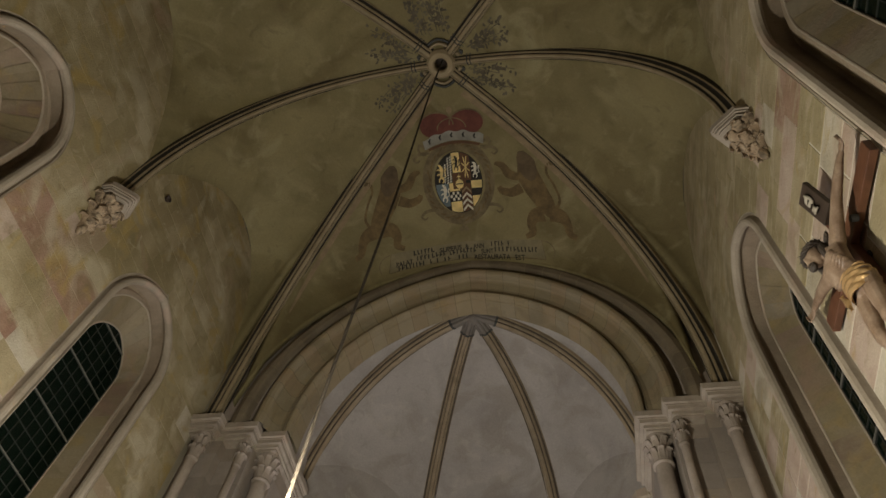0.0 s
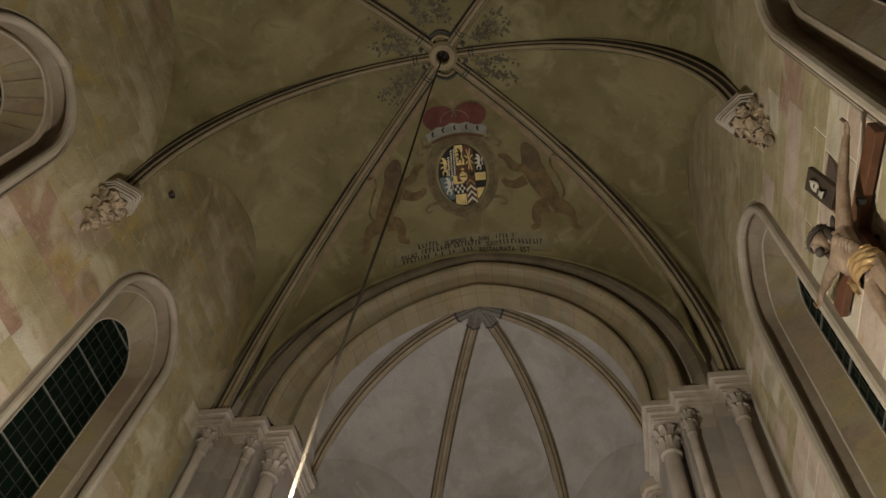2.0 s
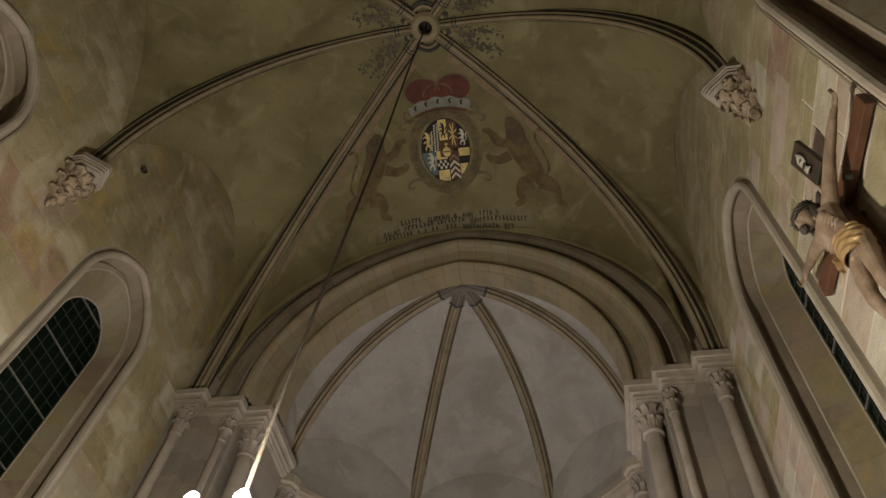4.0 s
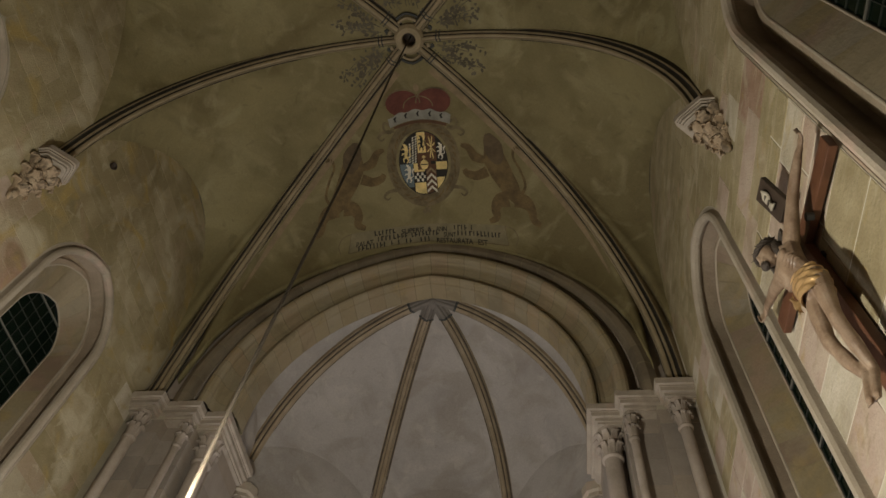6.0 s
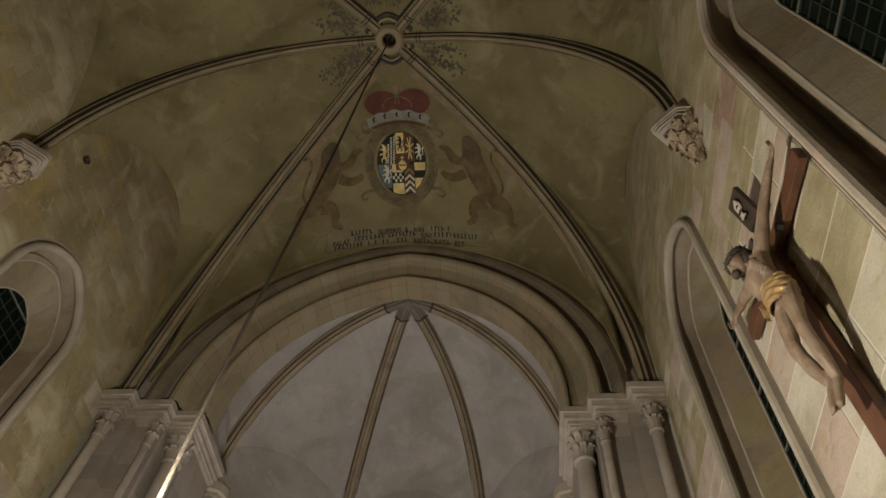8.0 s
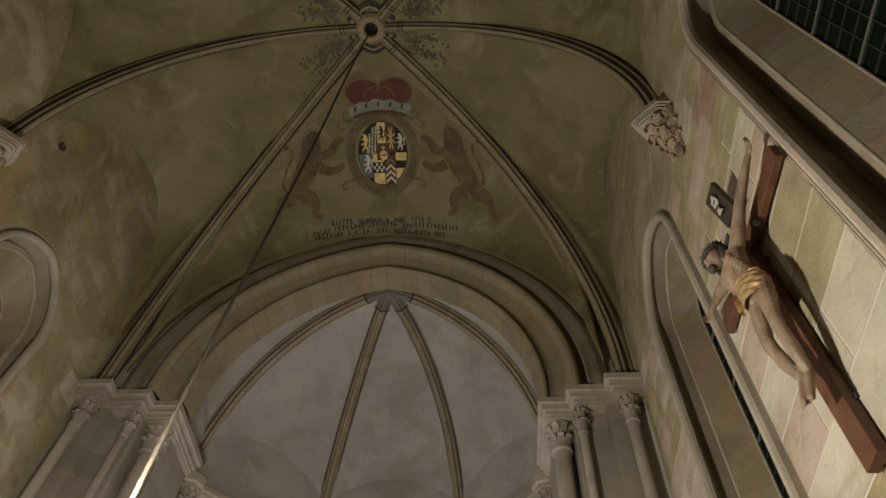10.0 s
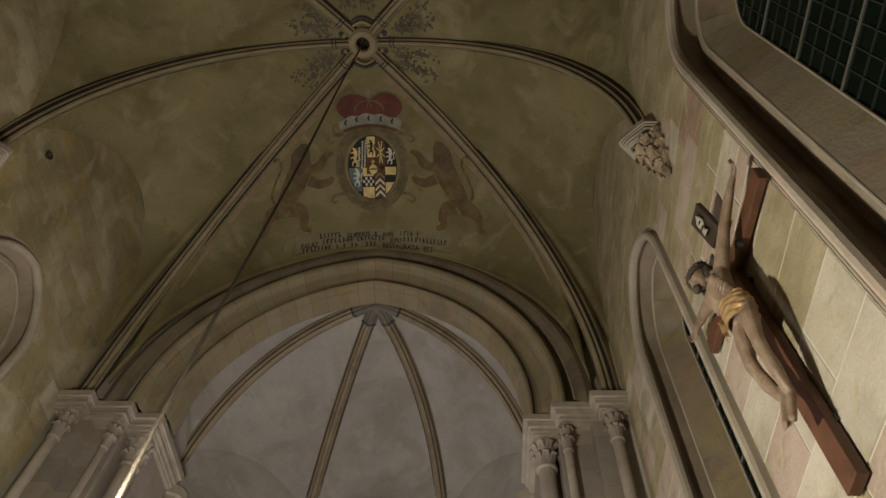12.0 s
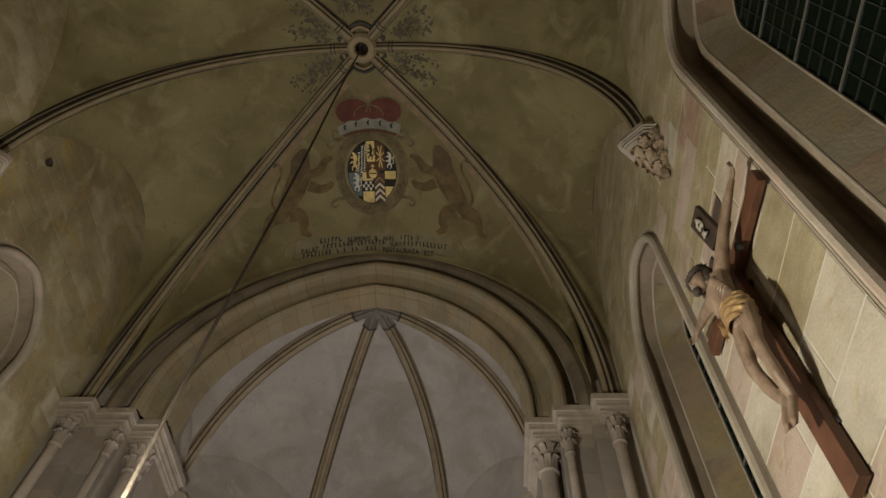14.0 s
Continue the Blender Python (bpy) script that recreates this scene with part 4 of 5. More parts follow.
        for q in range(4):
            limb([(x - 0.08, y + 0.018 + 0.017 * (q - 1.5), 0.375), (x - 0.10, y + 0.02 + 0.018 * (q - 1.5), 0.335 + 0.006 * q)], [0.010, 0.008], 6)
    me = bpy.data.meshes.new("figure_form")
    bm.to_mesh(me)
    bm.free()
    temp = new("figure_form", me)
    rm = temp.modifiers.new("blend", "REMESH")
    rm.mode, rm.voxel_size, rm.use_smooth_shade = "VOXEL", 0.008, True
    sm = temp.modifiers.new("soft", "SMOOTH")
    sm.factor, sm.iterations = 0.5, 4
    out = bpy.data.meshes.new_from_object(temp.evaluated_get(bpy.context.evaluated_depsgraph_get()))
    bpy.data.objects.remove(temp)
    out.name = "carved_figure"
    full = bmesh.new()
    full.from_mesh(out)
    for f in full.faces:
        f.material_index, f.smooth = 0, True

    def extra(me, index):
        start = len(full.faces)
        full.from_mesh(me)
        full.faces.ensure_lookup_table()
        for f in full.faces[start:]:
            f.material_index, f.smooth = index, True
        bpy.data.meshes.remove(me)

    # gilded cloth with oblique folds round the hips
    rows = []
    for i in range(25):
        f = i / 24
        z = 1.50 - 0.30 * f
        grow = 0.012 + 0.018 * math.sin(math.pi * min(1.0, f * 1.15)) + 0.012 * f
        row = []
        for k in range(56):
            a = 2 * math.pi * k / 56
            fold = 0.009 * math.sin(f * 24 + 2.6 * math.sin(a) + 2 * math.cos(2 * a)) + 0.005 * math.sin(f * 43 - 3 * math.sin(a + 1))
            sag = 0.05 * math.sin(a) + 0.04 * f * math.cos(a) * -1
            row.append((-0.265 + (0.092 + grow + fold) * math.cos(a) - 0.012 * f, -0.01 + (0.118 + grow + fold) * math.sin(a), z + sag))
        rows.append(row)
    extra(grid_mesh("cloth", rows, True, True), 1)
    # hanging knot of the cloth
    rows = [[(-0.36 - 0.03 * math.sin(g * 3), 0.12 + 0.05 * g + 0.015 * math.sin(h * 9 + g * 5), 1.46 - 0.22 * h) for g in (0, 0.3, 0.6, 1.0)] for h in [i / 8 for i in range(9)]]
    extra(grid_mesh("cloth_end", rows, True), 1)
    # hair, beard and the plaited crown of thorns
    b = bmesh.new()
    lump(b, -0.30, 0.115, 2.10, 0.10, 0.098, 0.10, 0.0, 14)
    lump(b, -0.27, 0.18, 1.99, 0.055, 0.04, 0.12, 0.0, 10)
    lump(b, -0.27, 0.02, 1.98, 0.055, 0.04, 0.12, 0.0, 10)
    lump(b, -0.39, 0.135, 1.945, 0.045, 0.045, 0.045, 0.0, 10)
    lump(b, -0.22, 0.0, 2.06, 0.03, 0.10, 0.03, -0.5, 10)
    me = bpy.data.meshes.new("hair")
    b.to_mesh(me)
    b.free()
    extra(me, 2)
    for w in range(3):
        path = [(-0.325 + 0.118 * math.cos(a) + 0.012 * math.cos(a * 5 + w * 2.1), 0.115 + 0.112 * math.sin(a), 2.10 + 0.02 * math.sin(a * 5 + w * 2.1) + 0.035 * math.cos(a)) for a in [2 * math.pi * k / 36 for k in range(37)]]
        extra(tube("thorns", path, [0.013] * 37, 6), 2)
    b = bmesh.new()
    for k in range(12):
        a = 2 * math.pi * k / 12
        bmesh.ops.create_cone(b, cap_ends=True, segments=5, radius1=0.007, radius2=0.0, depth=0.06, matrix=Matrix.Translation((-0.325 + 0.14 * math.cos(a), 0.115 + 0.13 * math.sin(a), 2.11 + 0.03 * math.cos(a))) @ Vector((math.cos(a), math.sin(a), 0.4 * math.sin(k * 7))).to_track_quat("Z", "Y").to_matrix().to_4x4())
    me = bpy.data.meshes.new("thorn_tips")
    b.to_mesh(me)
    b.free()
    extra(me, 2)
    # flattened towards the cross, hips and legs shifted to fit the camera's view
    for v in full.verts:
        v.co.y -= 0.07 * math.exp(-((v.co.z - 1.30) / 0.34) ** 2)
        v.co.z += 0.05 * max(0.0, min(1.0, (1.5 - v.co.z) / 0.6))
        v.co.x = -0.10 + (v.co.x + 0.10) * 0.74
    full.to_mesh(out)
    full.free()
    return out


statue = put("crucifix_statue", carved_figure(), [FLESH, GOLD, HAIR])
statue.location = (3.965, -0.155, 4.385)
tagged(statue, "carved painted wooden figure with a gilded loincloth on the cross", "statue")

# ---- painted arms on the front web ----
def flat_paint(name, c, vary=0.25):
    lo = tuple(v * (1 - vary) for v in c)
    hi = tuple(min(1.0, v * (1 + vary)) for v in c)
    return surface(name, [lo, c, hi], 0.9, 5.0, 50, 0.2)


P_RED = flat_paint("paint_red", (0.135, 0.045, 0.032))
P_GREY = flat_paint("paint_grey", (0.27, 0.26, 0.22))
P_BLACK = flat_paint("paint_black", (0.025, 0.022, 0.018))
P_GOLD = flat_paint("paint_gold", (0.74, 0.57, 0.24))
P_WHITE = flat_paint("paint_white", (0.72, 0.68, 0.56))
P_BLUE = flat_paint("paint_blue", (0.14, 0.18, 0.20))
P_LION = flat_paint("paint_lion", (0.148, 0.102, 0.045), 0.4)
P_LION_DARK = flat_paint("paint_lion_dark", (0.115, 0.082, 0.045), 0.35)
P_WREATH = flat_paint("paint_wreath", (0.165, 0.128, 0.07), 0.35)
P_LEAF = flat_paint("paint_leaf", (0.115, 0.098, 0.066), 0.4)
P_BAND = flat_paint("paint_band", (0.225, 0.190, 0.110), 0.2)
P_TEXT = flat_paint("paint_text", (0.028, 0.023, 0.017))
P_BROWN = flat_paint("paint_brown", (0.12, 0.06, 0.03))
P_PINK = flat_paint("paint_pink", (0.265, 0.195, 0.115), 0.22)


def web_height(x, y):
    """Underside of the vault over a place of the plan."""
    ax, ay = abs(x), abs(y)
    if ay / 3.74 >= ax / 3.76:
        k = max(1e-3, min(1.0, ay / BAY))
        return front_cell(k, max(-1.0, min(1.0, ax / (3.78 * (1 - 0.05 * k ** 6) * k))))[2]
    k = max(1e-3, min(1.0, ax / 3.9))
    return side_cell(k, min(1.0, ay / (3.72 * k)), 1, 1)[2]


SWELL = {"shield_ground", "field", "lozenges", "chequers", "rays", "chevron", "escutcheon", "orb", "orb_band", "orb_cross", "charge"}


def painted(name, loops, material, parent=None, lift=0.066, longest=0.09, label=""):
    """Flat outlines in plan, laid on the vault's underside as a thin coat."""
    bm = bmesh.new()
    if name in SWELL:
        loops = [[(0.98 * x, 2.29 + 1.05 * (y - 2.27)) for x, y in loop] for loop in loops]
    for loop in loops:
        vs = [bm.verts.new((x, y, 0)) for x, y in loop]
        b = bm.faces.new(vs)
    bmesh.ops.remove_doubles(bm, verts=bm.verts, dist=1e-5)
    bmesh.ops.triangulate(bm, faces=bm.faces[:])
    for _ in range(4):
        long = [e for e in bm.edges if e.calc_length() > longest]
        if not long:
            break
        bmesh.ops.subdivide_edges(bm, edges=long, cuts=1, use_grid_fill=False)
        bmesh.ops.triangulate(bm, faces=[f for f in bm.faces if len(f.verts) > 3])
    for v in bm.verts:
        x, y, d = v.co.x, v.co.y, 0.01
        n = Vector(((web_height(x + d, y) - web_height(x - d, y)) / (2 * d), (web_height(x, y + d) - web_height(x, y - d)) / (2 * d), -1.0)).normalized()
        v.co = Vector((x, y, web_height(x, y))) + n * (lift + 0.004)
    for f in bm.faces:
        f.normal_update()
        if f.normal.z > 0:
            f.normal_flip()
    return part(name, bm, material, parent, label)


def ellipse(cx, cy, rx, ry, n=36, a0=0.0, a1=2 * math.pi):
    return [(cx + rx * math.cos(a0 + (a1 - a0) * i / n), cy + ry * math.sin(a0 + (a1 - a0) * i / n)) for i in range(n if abs(a1 - a0 - 2 * math.pi) < 1e-6 else n + 1)]


def stroke(path, widths):
    """A tapering painted stroke as one outline."""
    left, right = [], []
    for i, (x, y) in enumerate(path):
        x0, y0 = path[max(0, i - 1)]
        x1, y1 = path[min(len(path) - 1, i + 1)]
        d = math.hypot(x1 - x0, y1 - y0) or 1
        nx, ny = -(y1 - y0) / d, (x1 - x0) / d
        w = widths[i] if not isinstance(widths, float) else widths
        left.append((x + nx * w, y + ny * w))
        right.append((x - nx * w, y - ny * w))
    return left + right[::-1]


def curve(points, n=6):
    """A smooth line through a few points."""
    out = []
    pts = [points[0]] + list(points) + [points[-1]]
    for i in range(1, len(pts) - 2):
        p0, p1, p2, p3 = pts[i - 1:i + 3]
        for q in range(n):
            t = q / n
            out.append(tuple(0.5 * (2 * p1[c] + (p2[c] - p0[c]) * t + (2 * p0[c] - 5 * p1[c] + 4 * p2[c] - p3[c]) * t * t + (3 * p1[c] - p0[c] - 3 * p2[c] + p3[c]) * t ** 3) for c in (0, 1)))
    out.append(points[-1])
    return out


arms = empty("heraldic_mural", 0, 0, 0)
tagged(arms, "faded painted coat of arms with crown on the vault plaster", "mural")
CX, CY = 0.0, 2.27
# wreath round the oval shield
ring_out, ring_in = ellipse(CX, CY, 0.71, 0.82, 48), ellipse(CX, CY, 0.53, 0.60, 48)
painted("wreath", [[ring_out[i], ring_out[(i + 1) % 48], ring_in[(i + 1) % 48], ring_in[i]] for i in range(48)], P_WREATH, arms, 0.066)
rng = random.Random(11)
loops = []
for i in range(40):
    a = 2 * math.pi * i / 40
    rx = 0.60 + rng.uniform(-0.03, 0.05)
    c = (CX + rx * math.cos(a), CY + (rx + 0.11) * math.sin(a))
    loops.append(stroke([(c[0] - 0.05 * math.cos(a + 0.9), c[1] - 0.05 * math.sin(a + 0.9)), c, (c[0] + 0.07 * math.cos(a + 1.4), c[1] + 0.07 * math.sin(a + 1.4))], [0.010, 0.018, 0.004]))
painted("wreath_leaves", loops, P_LION, arms, 0.069)
for s in (-1, 1):
    for y, w in ((1.66, 0.10), (2.75, 0.09)):
        path = curve([(s * 0.50, y), (s * (0.62 + w), y + 0.02), (s * (0.72 + w), y + 0.10), (s * (0.66 + w), y + 0.16), (s * (0.60 + w), y + 0.12)])
        painted("scroll_end", [stroke(path, [0.035 * (1 - 0.7 * i / len(path)) for i in range(len(path))])], P_WREATH, arms, 0.072)
path = curve([(0.0, 3.02), (-0.04, 3.12), (-0.10, 3.17), (-0.06, 3.22), (0.0, 3.2), (0.06, 3.22), (0.10, 3.17), (0.04, 3.12), (0.0, 3.02)])
painted("pendant", [path[:-1]], P_WREATH, arms, 0.066)

# quartered fields clipped to the oval
def clip_oval(x0, y0, x1, y1, rx=0.47, ry=0.545):
    n = 8
    pts = []
    for ax, ay, bx, by in ((x0, y0, x1, y0), (x1, y0, x1, y1), (x1, y1, x0, y1), (x0, y1, x0, y0)):
        for q in range(n):
            x, y = ax + (bx - ax) * q / n, ay + (by - ay) * q / n
            r = math.hypot(x / rx, y / ry)
            if r > 1:
                x, y = x / r, y / r
            pts.append((CX + x, CY + y))
    out = [pts[0]]
    for p in pts[1:]:
        if math.hypot(p[0] - out[-1][0], p[1] - out[-1][1]) > 0.004:
            out.append(p)
    if math.hypot(out[0][0] - out[-1][0], out[0][1] - out[-1][1]) < 0.004:
        out.pop()
    return out


painted("shield_ground", [ellipse(CX, CY, 0.485, 0.56, 40)], P_BLACK, arms, 0.072)
FIELDS = [(-0.47, -0.545, -0.235, -0.015, P_BLACK), (-0.225, -0.54, -0.10, -0.16, P_BLACK), (-0.10, -0.545, 0.075, -0.17, P_GOLD), (0.075, -0.54, 0.27, -0.02, P_BROWN), (0.27, -0.5, 0.47, -0.02, P_BLACK), (-0.47, 0.0, -0.215, 0.42, P_BLUE), (-0.205, 0.0, 0.02, 0.16, P_GOLD), (-0.205, 0.165, 0.03, 0.33, P_BLACK), (-0.205, 0.34, 0.03, 0.545, P_GOLD), (0.035, 0.03, 0.245, 0.545, P_BROWN), (0.245, -0.01, 0.47, 0.135, P_GOLD), (0.245, 0.14, 0.47, 0.255, P_BLACK), (0.245, 0.26, 0.47, 0.5, P_GOLD)]
for x0, y0, x1, y1, mt in FIELDS:
    loop = clip_oval(x0 + 0.004, y0 + 0.004, x1 - 0.004, y1 - 0.004)
    if len(loop) > 2:
        painted("field", [loop], mt, arms, 0.077)
# lozenges, chequers, rays, chevrons and small charges
loops = []
for r in range(11):
    for c in range(3):
        x, y = -0.255 + 0.058 * c - 0.004 * r, -0.47 + 0.044 * r + 0.020 * (c % 2)
        if x > -0.235 or r > 2:
            loops.append([(CX + x, CY + y + 0.014), (CX + x + 0.030, CY + y - 0.016), (CX + x + 0.052, CY + y - 0.006), (CX + x + 0.022, CY + y + 0.022)])
painted("lozenges", loops, P_WHITE, arms, 0.082)
loops = []
for r in range(3):
    for c in range(5):
        if (r + c) % 2:
            x, y = -0.20 + 0.045 * c, 0.17 + 0.052 * r
            loops.append([(CX + x, CY + y), (CX + x + 0.043, CY + y), (CX + x + 0.043, CY + y + 0.05), (CX + x, CY + y + 0.05)])
painted("chequers", loops, P_WHITE, arms, 0.082)
loops = []
for i in range(8):
    a = 2 * math.pi * i / 8 + 0.39
    loops.append(stroke([(CX + 0.175, CY - 0.26), (CX + 0.175 + 0.05 * math.cos(a), CY - 0.26 + 0.13 * math.sin(a)), (CX + 0.175 + 0.085 * math.cos(a), CY - 0.26 + 0.21 * math.sin(a))], [0.005, 0.011, 0.008]))
painted("rays", loops, P_GOLD, arms, 0.082)
for i in range(4):
    y = 0.13 + 0.105 * i
    painted("chevron", [[(CX + 0.045, CY + y + 0.085), (CX + 0.14, CY + y), (CX + 0.235, CY + y + 0.085), (CX + 0.235, CY + y + 0.04), (CX + 0.14, CY + y - 0.045), (CX + 0.045, CY + y + 0.04)]], P_WHITE if i else P_PINK, arms, 0.082)
painted("escutcheon", [clip_oval(-0.12, -0.165, 0.15, 0.12)], P_BROWN, arms, 0.082)
painted("orb", [ellipse(CX + 0.015, CY + 0.035, 0.082, 0.086, 24)], P_GOLD, arms, 0.086)
painted("orb_band", [[(CX - 0.055, CY + 0.022), (CX + 0.085, CY + 0.022), (CX + 0.085, CY + 0.042), (CX - 0.055, CY + 0.042)]], P_BLACK, arms, 0.090)
painted("orb_cross", [[(CX + 0.005, CY - 0.13), (CX + 0.025, CY - 0.13), (CX + 0.025, CY - 0.05), (CX + 0.005, CY - 0.05)], [(CX - 0.025, CY - 0.11), (CX + 0.055, CY - 0.11), (CX + 0.055, CY - 0.088), (CX - 0.025, CY - 0.088)]], P_GOLD, arms, 0.086)


def beast(x, y, k, mt, flip=1):
    """A small rampant charge: trunk, limbs and tail in a few strokes."""
    lines = [([(0.0, -0.11), (0.01, -0.04), (-0.01, 0.05), (0.02, 0.09)], [0.028, 0.030, 0.024, 0.014]), ([(0.005, -0.04), (-0.05, -0.07), (-0.075, -0.05)], [0.013, 0.012, 0.006]),
             ([(0.0, 0.01), (-0.06, 0.01), (-0.08, 0.03)], [0.013, 0.012, 0.006]), ([(0.0, 0.06), (-0.05, 0.09), (-0.05, 0.14)], [0.016, 0.013, 0.007]),
             ([(0.015, 0.08), (0.03, 0.12), (0.0, 0.155)], [0.016, 0.012, 0.007]), ([(0.02, 0.07), (0.075, 0.05), (0.06, -0.03), (0.085, -0.07)], [0.009, 0.008, 0.010, 0.014]),
             ([(0.0, -0.11), (-0.04, -0.135)], [0.024, 0.010])]
    painted("charge", [stroke([(CX + x + flip * k * a, CY + y + k * b) for a, b in path], [k * w for w in ws]) for path, ws in lines], mt, arms, 0.084)


beast(-0.325, -0.19, 1.15, P_GOLD)
beast(-0.30, 0.17, 1.1, P_WHITE)
beast(-0.005, -0.35, 0.95, P_BLACK)
beast(0.36, -0.20, 1.0, P_WHITE)

# princely hat: red cap in two swells, ermine brim, hoop ends
crown = painted("red_cap", [ellipse(-0.29, 1.17, 0.32, 0.24, 26), ], P_RED, arms, 0.070)
painted("red_cap", [ellipse(0.30, 1.17, 0.32, 0.24, 26)], P_RED, arms, 0.073)
painted("red_cap", [ellipse(0.0, 1.24, 0.30, 0.22, 26)], P_RED, arms, 0.076)
for cx, r in ((-0.29, 0.335), (0.30, 0.335)):
    painted("hoop", [stroke(ellipse(cx, 1.18, r, 0.265, 20, math.pi, 2 * math.pi), 0.012)], P_WREATH, arms, 0.080)
painted("hoop", [stroke(ellipse(0.0, 1.26, 0.28, 0.21, 16, math.pi, 2 * math.pi), 0.010)], P_WREATH, arms, 0.082)
painted("cross_knob", [ellipse(0.0, 0.90, 0.055, 0.075, 12)], P_PINK, arms, 0.080)
def arc_down(x):
    return -0.13 * (1 - (x / 0.6) ** 2)


brim = [(x, 1.43 + arc_down(x) + 0.018 * math.sin(x * 21)) for x in [-0.60 + 1.2 * i / 24 for i in range(25)]]
brim += [(x, 1.615 + arc_down(x)) for x in [0.57 - 1.14 * i / 24 for i in range(25)]]
painted("ermine_brim", [brim], P_GREY, arms, 0.084)
painted("brim_shadow", [stroke([(x, 1.655 + arc_down(x)) for x in [-0.50 + 1.0 * i / 20 for i in range(21)]], 0.024)], P_BROWN, arms, 0.080)
for x in (-0.46, -0.25, -0.02, 0.21, 0.42):
    painted("ermine_tail", [stroke([(x + 0.02, 1.46 + arc_down(x)), (x - 0.012, 1.50 + arc_down(x)), (x + 0.0, 1.545 + arc_down(x)), (x + 0.025, 1.55 + arc_down(x))], [0.012, 0.020, 0.016, 0.004])], P_BLACK, arms, 0.089)
for s in (-1, 1):
    path = curve([(s * 0.57, 1.56), (s * 0.67, 1.50), (s * 0.70, 1.60), (s * 0.62, 1.70), (s * 0.55, 1.68)])
    painted("brim_curl", [stroke(path, [0.028 * (1 - 0.6 * i / len(path)) for i in range(len(path))])], P_WREATH, arms, 0.080)

# the two painted supporters, each a plain standing silhouette
for s in (-1, 1):
    lion = empty("painted_supporter", 0, 0, 0)
    tagged(lion, "faded brown heraldic silhouette painted on plaster", "mural", "painted supporters")

    def shade(name, points, widths, mt=P_LION, lift=0.066):
        path = curve([(s * x, y) for x, y in points], 5)
        ws = [widths[0] + (widths[-1] - widths[0]) * 0 for _ in path]
        m = len(widths) - 1
        for i in range(len(path)):
            f = i / (len(path) - 1) * m
            j = min(int(f), m - 1)
            ws[i] = 1.10 * (widths[j] + (widths[j + 1] - widths[j]) * (f - j))
        painted(name, [stroke(path, ws)], mt, lion, lift)

    shade("body", [(1.30, 2.02), (1.36, 2.25), (1.48, 2.5), (1.66, 2.8), (1.78, 3.0)], [0.10, 0.19, 0.185, 0.15, 0.07])
    shade("mane", [(1.27, 1.80), (1.29, 1.90), (1.35, 2.05), (1.41, 2.24), (1.44, 2.36)], [0.04, 0.11, 0.165, 0.13, 0.03], P_LION_DARK, 0.071)
    shade("upper_limb", [(1.18, 2.28), (1.0, 2.22), (0.88, 2.05), (0.74, 2.0)], [0.06, 0.08, 0.06, 0.025])
    shade("lower_limb", [(1.22, 2.48), (1.02, 2.56), (0.84, 2.52), (0.78, 2.44)], [0.09, 0.075, 0.06, 0.04])
    shade("rear_limb", [(1.72, 2.95), (1.92, 3.0), (2.02, 3.12), (2.06, 3.28), (2.18, 3.34)], [0.13, 0.11, 0.075, 0.06, 0.035], P_LION, 0.071)
    shade("front_limb", [(1.60, 2.95), (1.42, 3.0), (1.34, 3.14), (1.36, 3.28), (1.22, 3.36)], [0.13, 0.11, 0.075, 0.06, 0.035], P_LION, 0.074)
    shade("tail", [(1.80, 2.92), (1.92, 2.72), (1.84, 2.45), (1.72, 2.22), (1.76, 2.04), (1.86, 2.06)], [0.03, 0.022, 0.02, 0.02, 0.03, 0.035])

# inscription band
band = empty("painted_inscription", 0, 0, 0)
tagged(band, "faded dark lettering on a painted band over the arch", "inscription")
lo = [(-1.55 + 3.1 * i / 30, 3.715) for i in range(31)]
hi = [(1.50 - 3.0 * i / 30, 3.41) for i in range(31)]
painted("band", [lo + hi], P_BAND, band, 0.064)
painted("band_edge", [stroke([(-1.55 + 3.1 * i / 30, 3.722) for i in range(31)], 0.007), stroke([(-1.56, 3.72), (-1.50, 3.41)], 0.007), stroke([(1.56, 3.72), (1.50, 3.41)], 0.007)], P_WREATH, band, 0.068)
for s in (-1, 1):
    path = curve([(s * 1.52, 3.42), (s * 1.66, 3.46), (s * 1.74, 3.58), (s * 1.70, 3.70)])
    painted("band_curl", [stroke(path, 0.008)], P_WREATH, band, 0.068)


def lettering(text, x, y, width, size=0.118):
    """Built-in letters laid on the vault, read from below, set to a width."""
    cu = bpy.data.curves.new("lettering", "FONT")
    cu.body, cu.size, cu.offset = text, size, 0.002
    temp = new("lettering", cu)
    me = bpy.data.meshes.new_from_object(temp.evaluated_get(bpy.context.evaluated_depsgraph_get()))
    bpy.data.objects.remove(temp)
    k = width / max(v.co.x for v in me.vertices)
    for v in me.vertices:
        px, py = x + v.co.x * k, y - v.co.y
        v.co = (px, py, web_height(px, py) - 0.092)
    put("lettering", me, P_TEXT, band)


rng = random.Random(23)
WORDS = {3.475: (("SUPERIS", -0.53, 0.44), ("&", -0.02, 0.075), ("ANN", 0.145, 0.21)),
         3.575: (("PALAT", -1.40, 0.33), ("SUNT", 0.29, 0.24)),
         3.675: (("RESTAURATA", 0.14, 0.72), ("EST", 0.95, 0.19))}
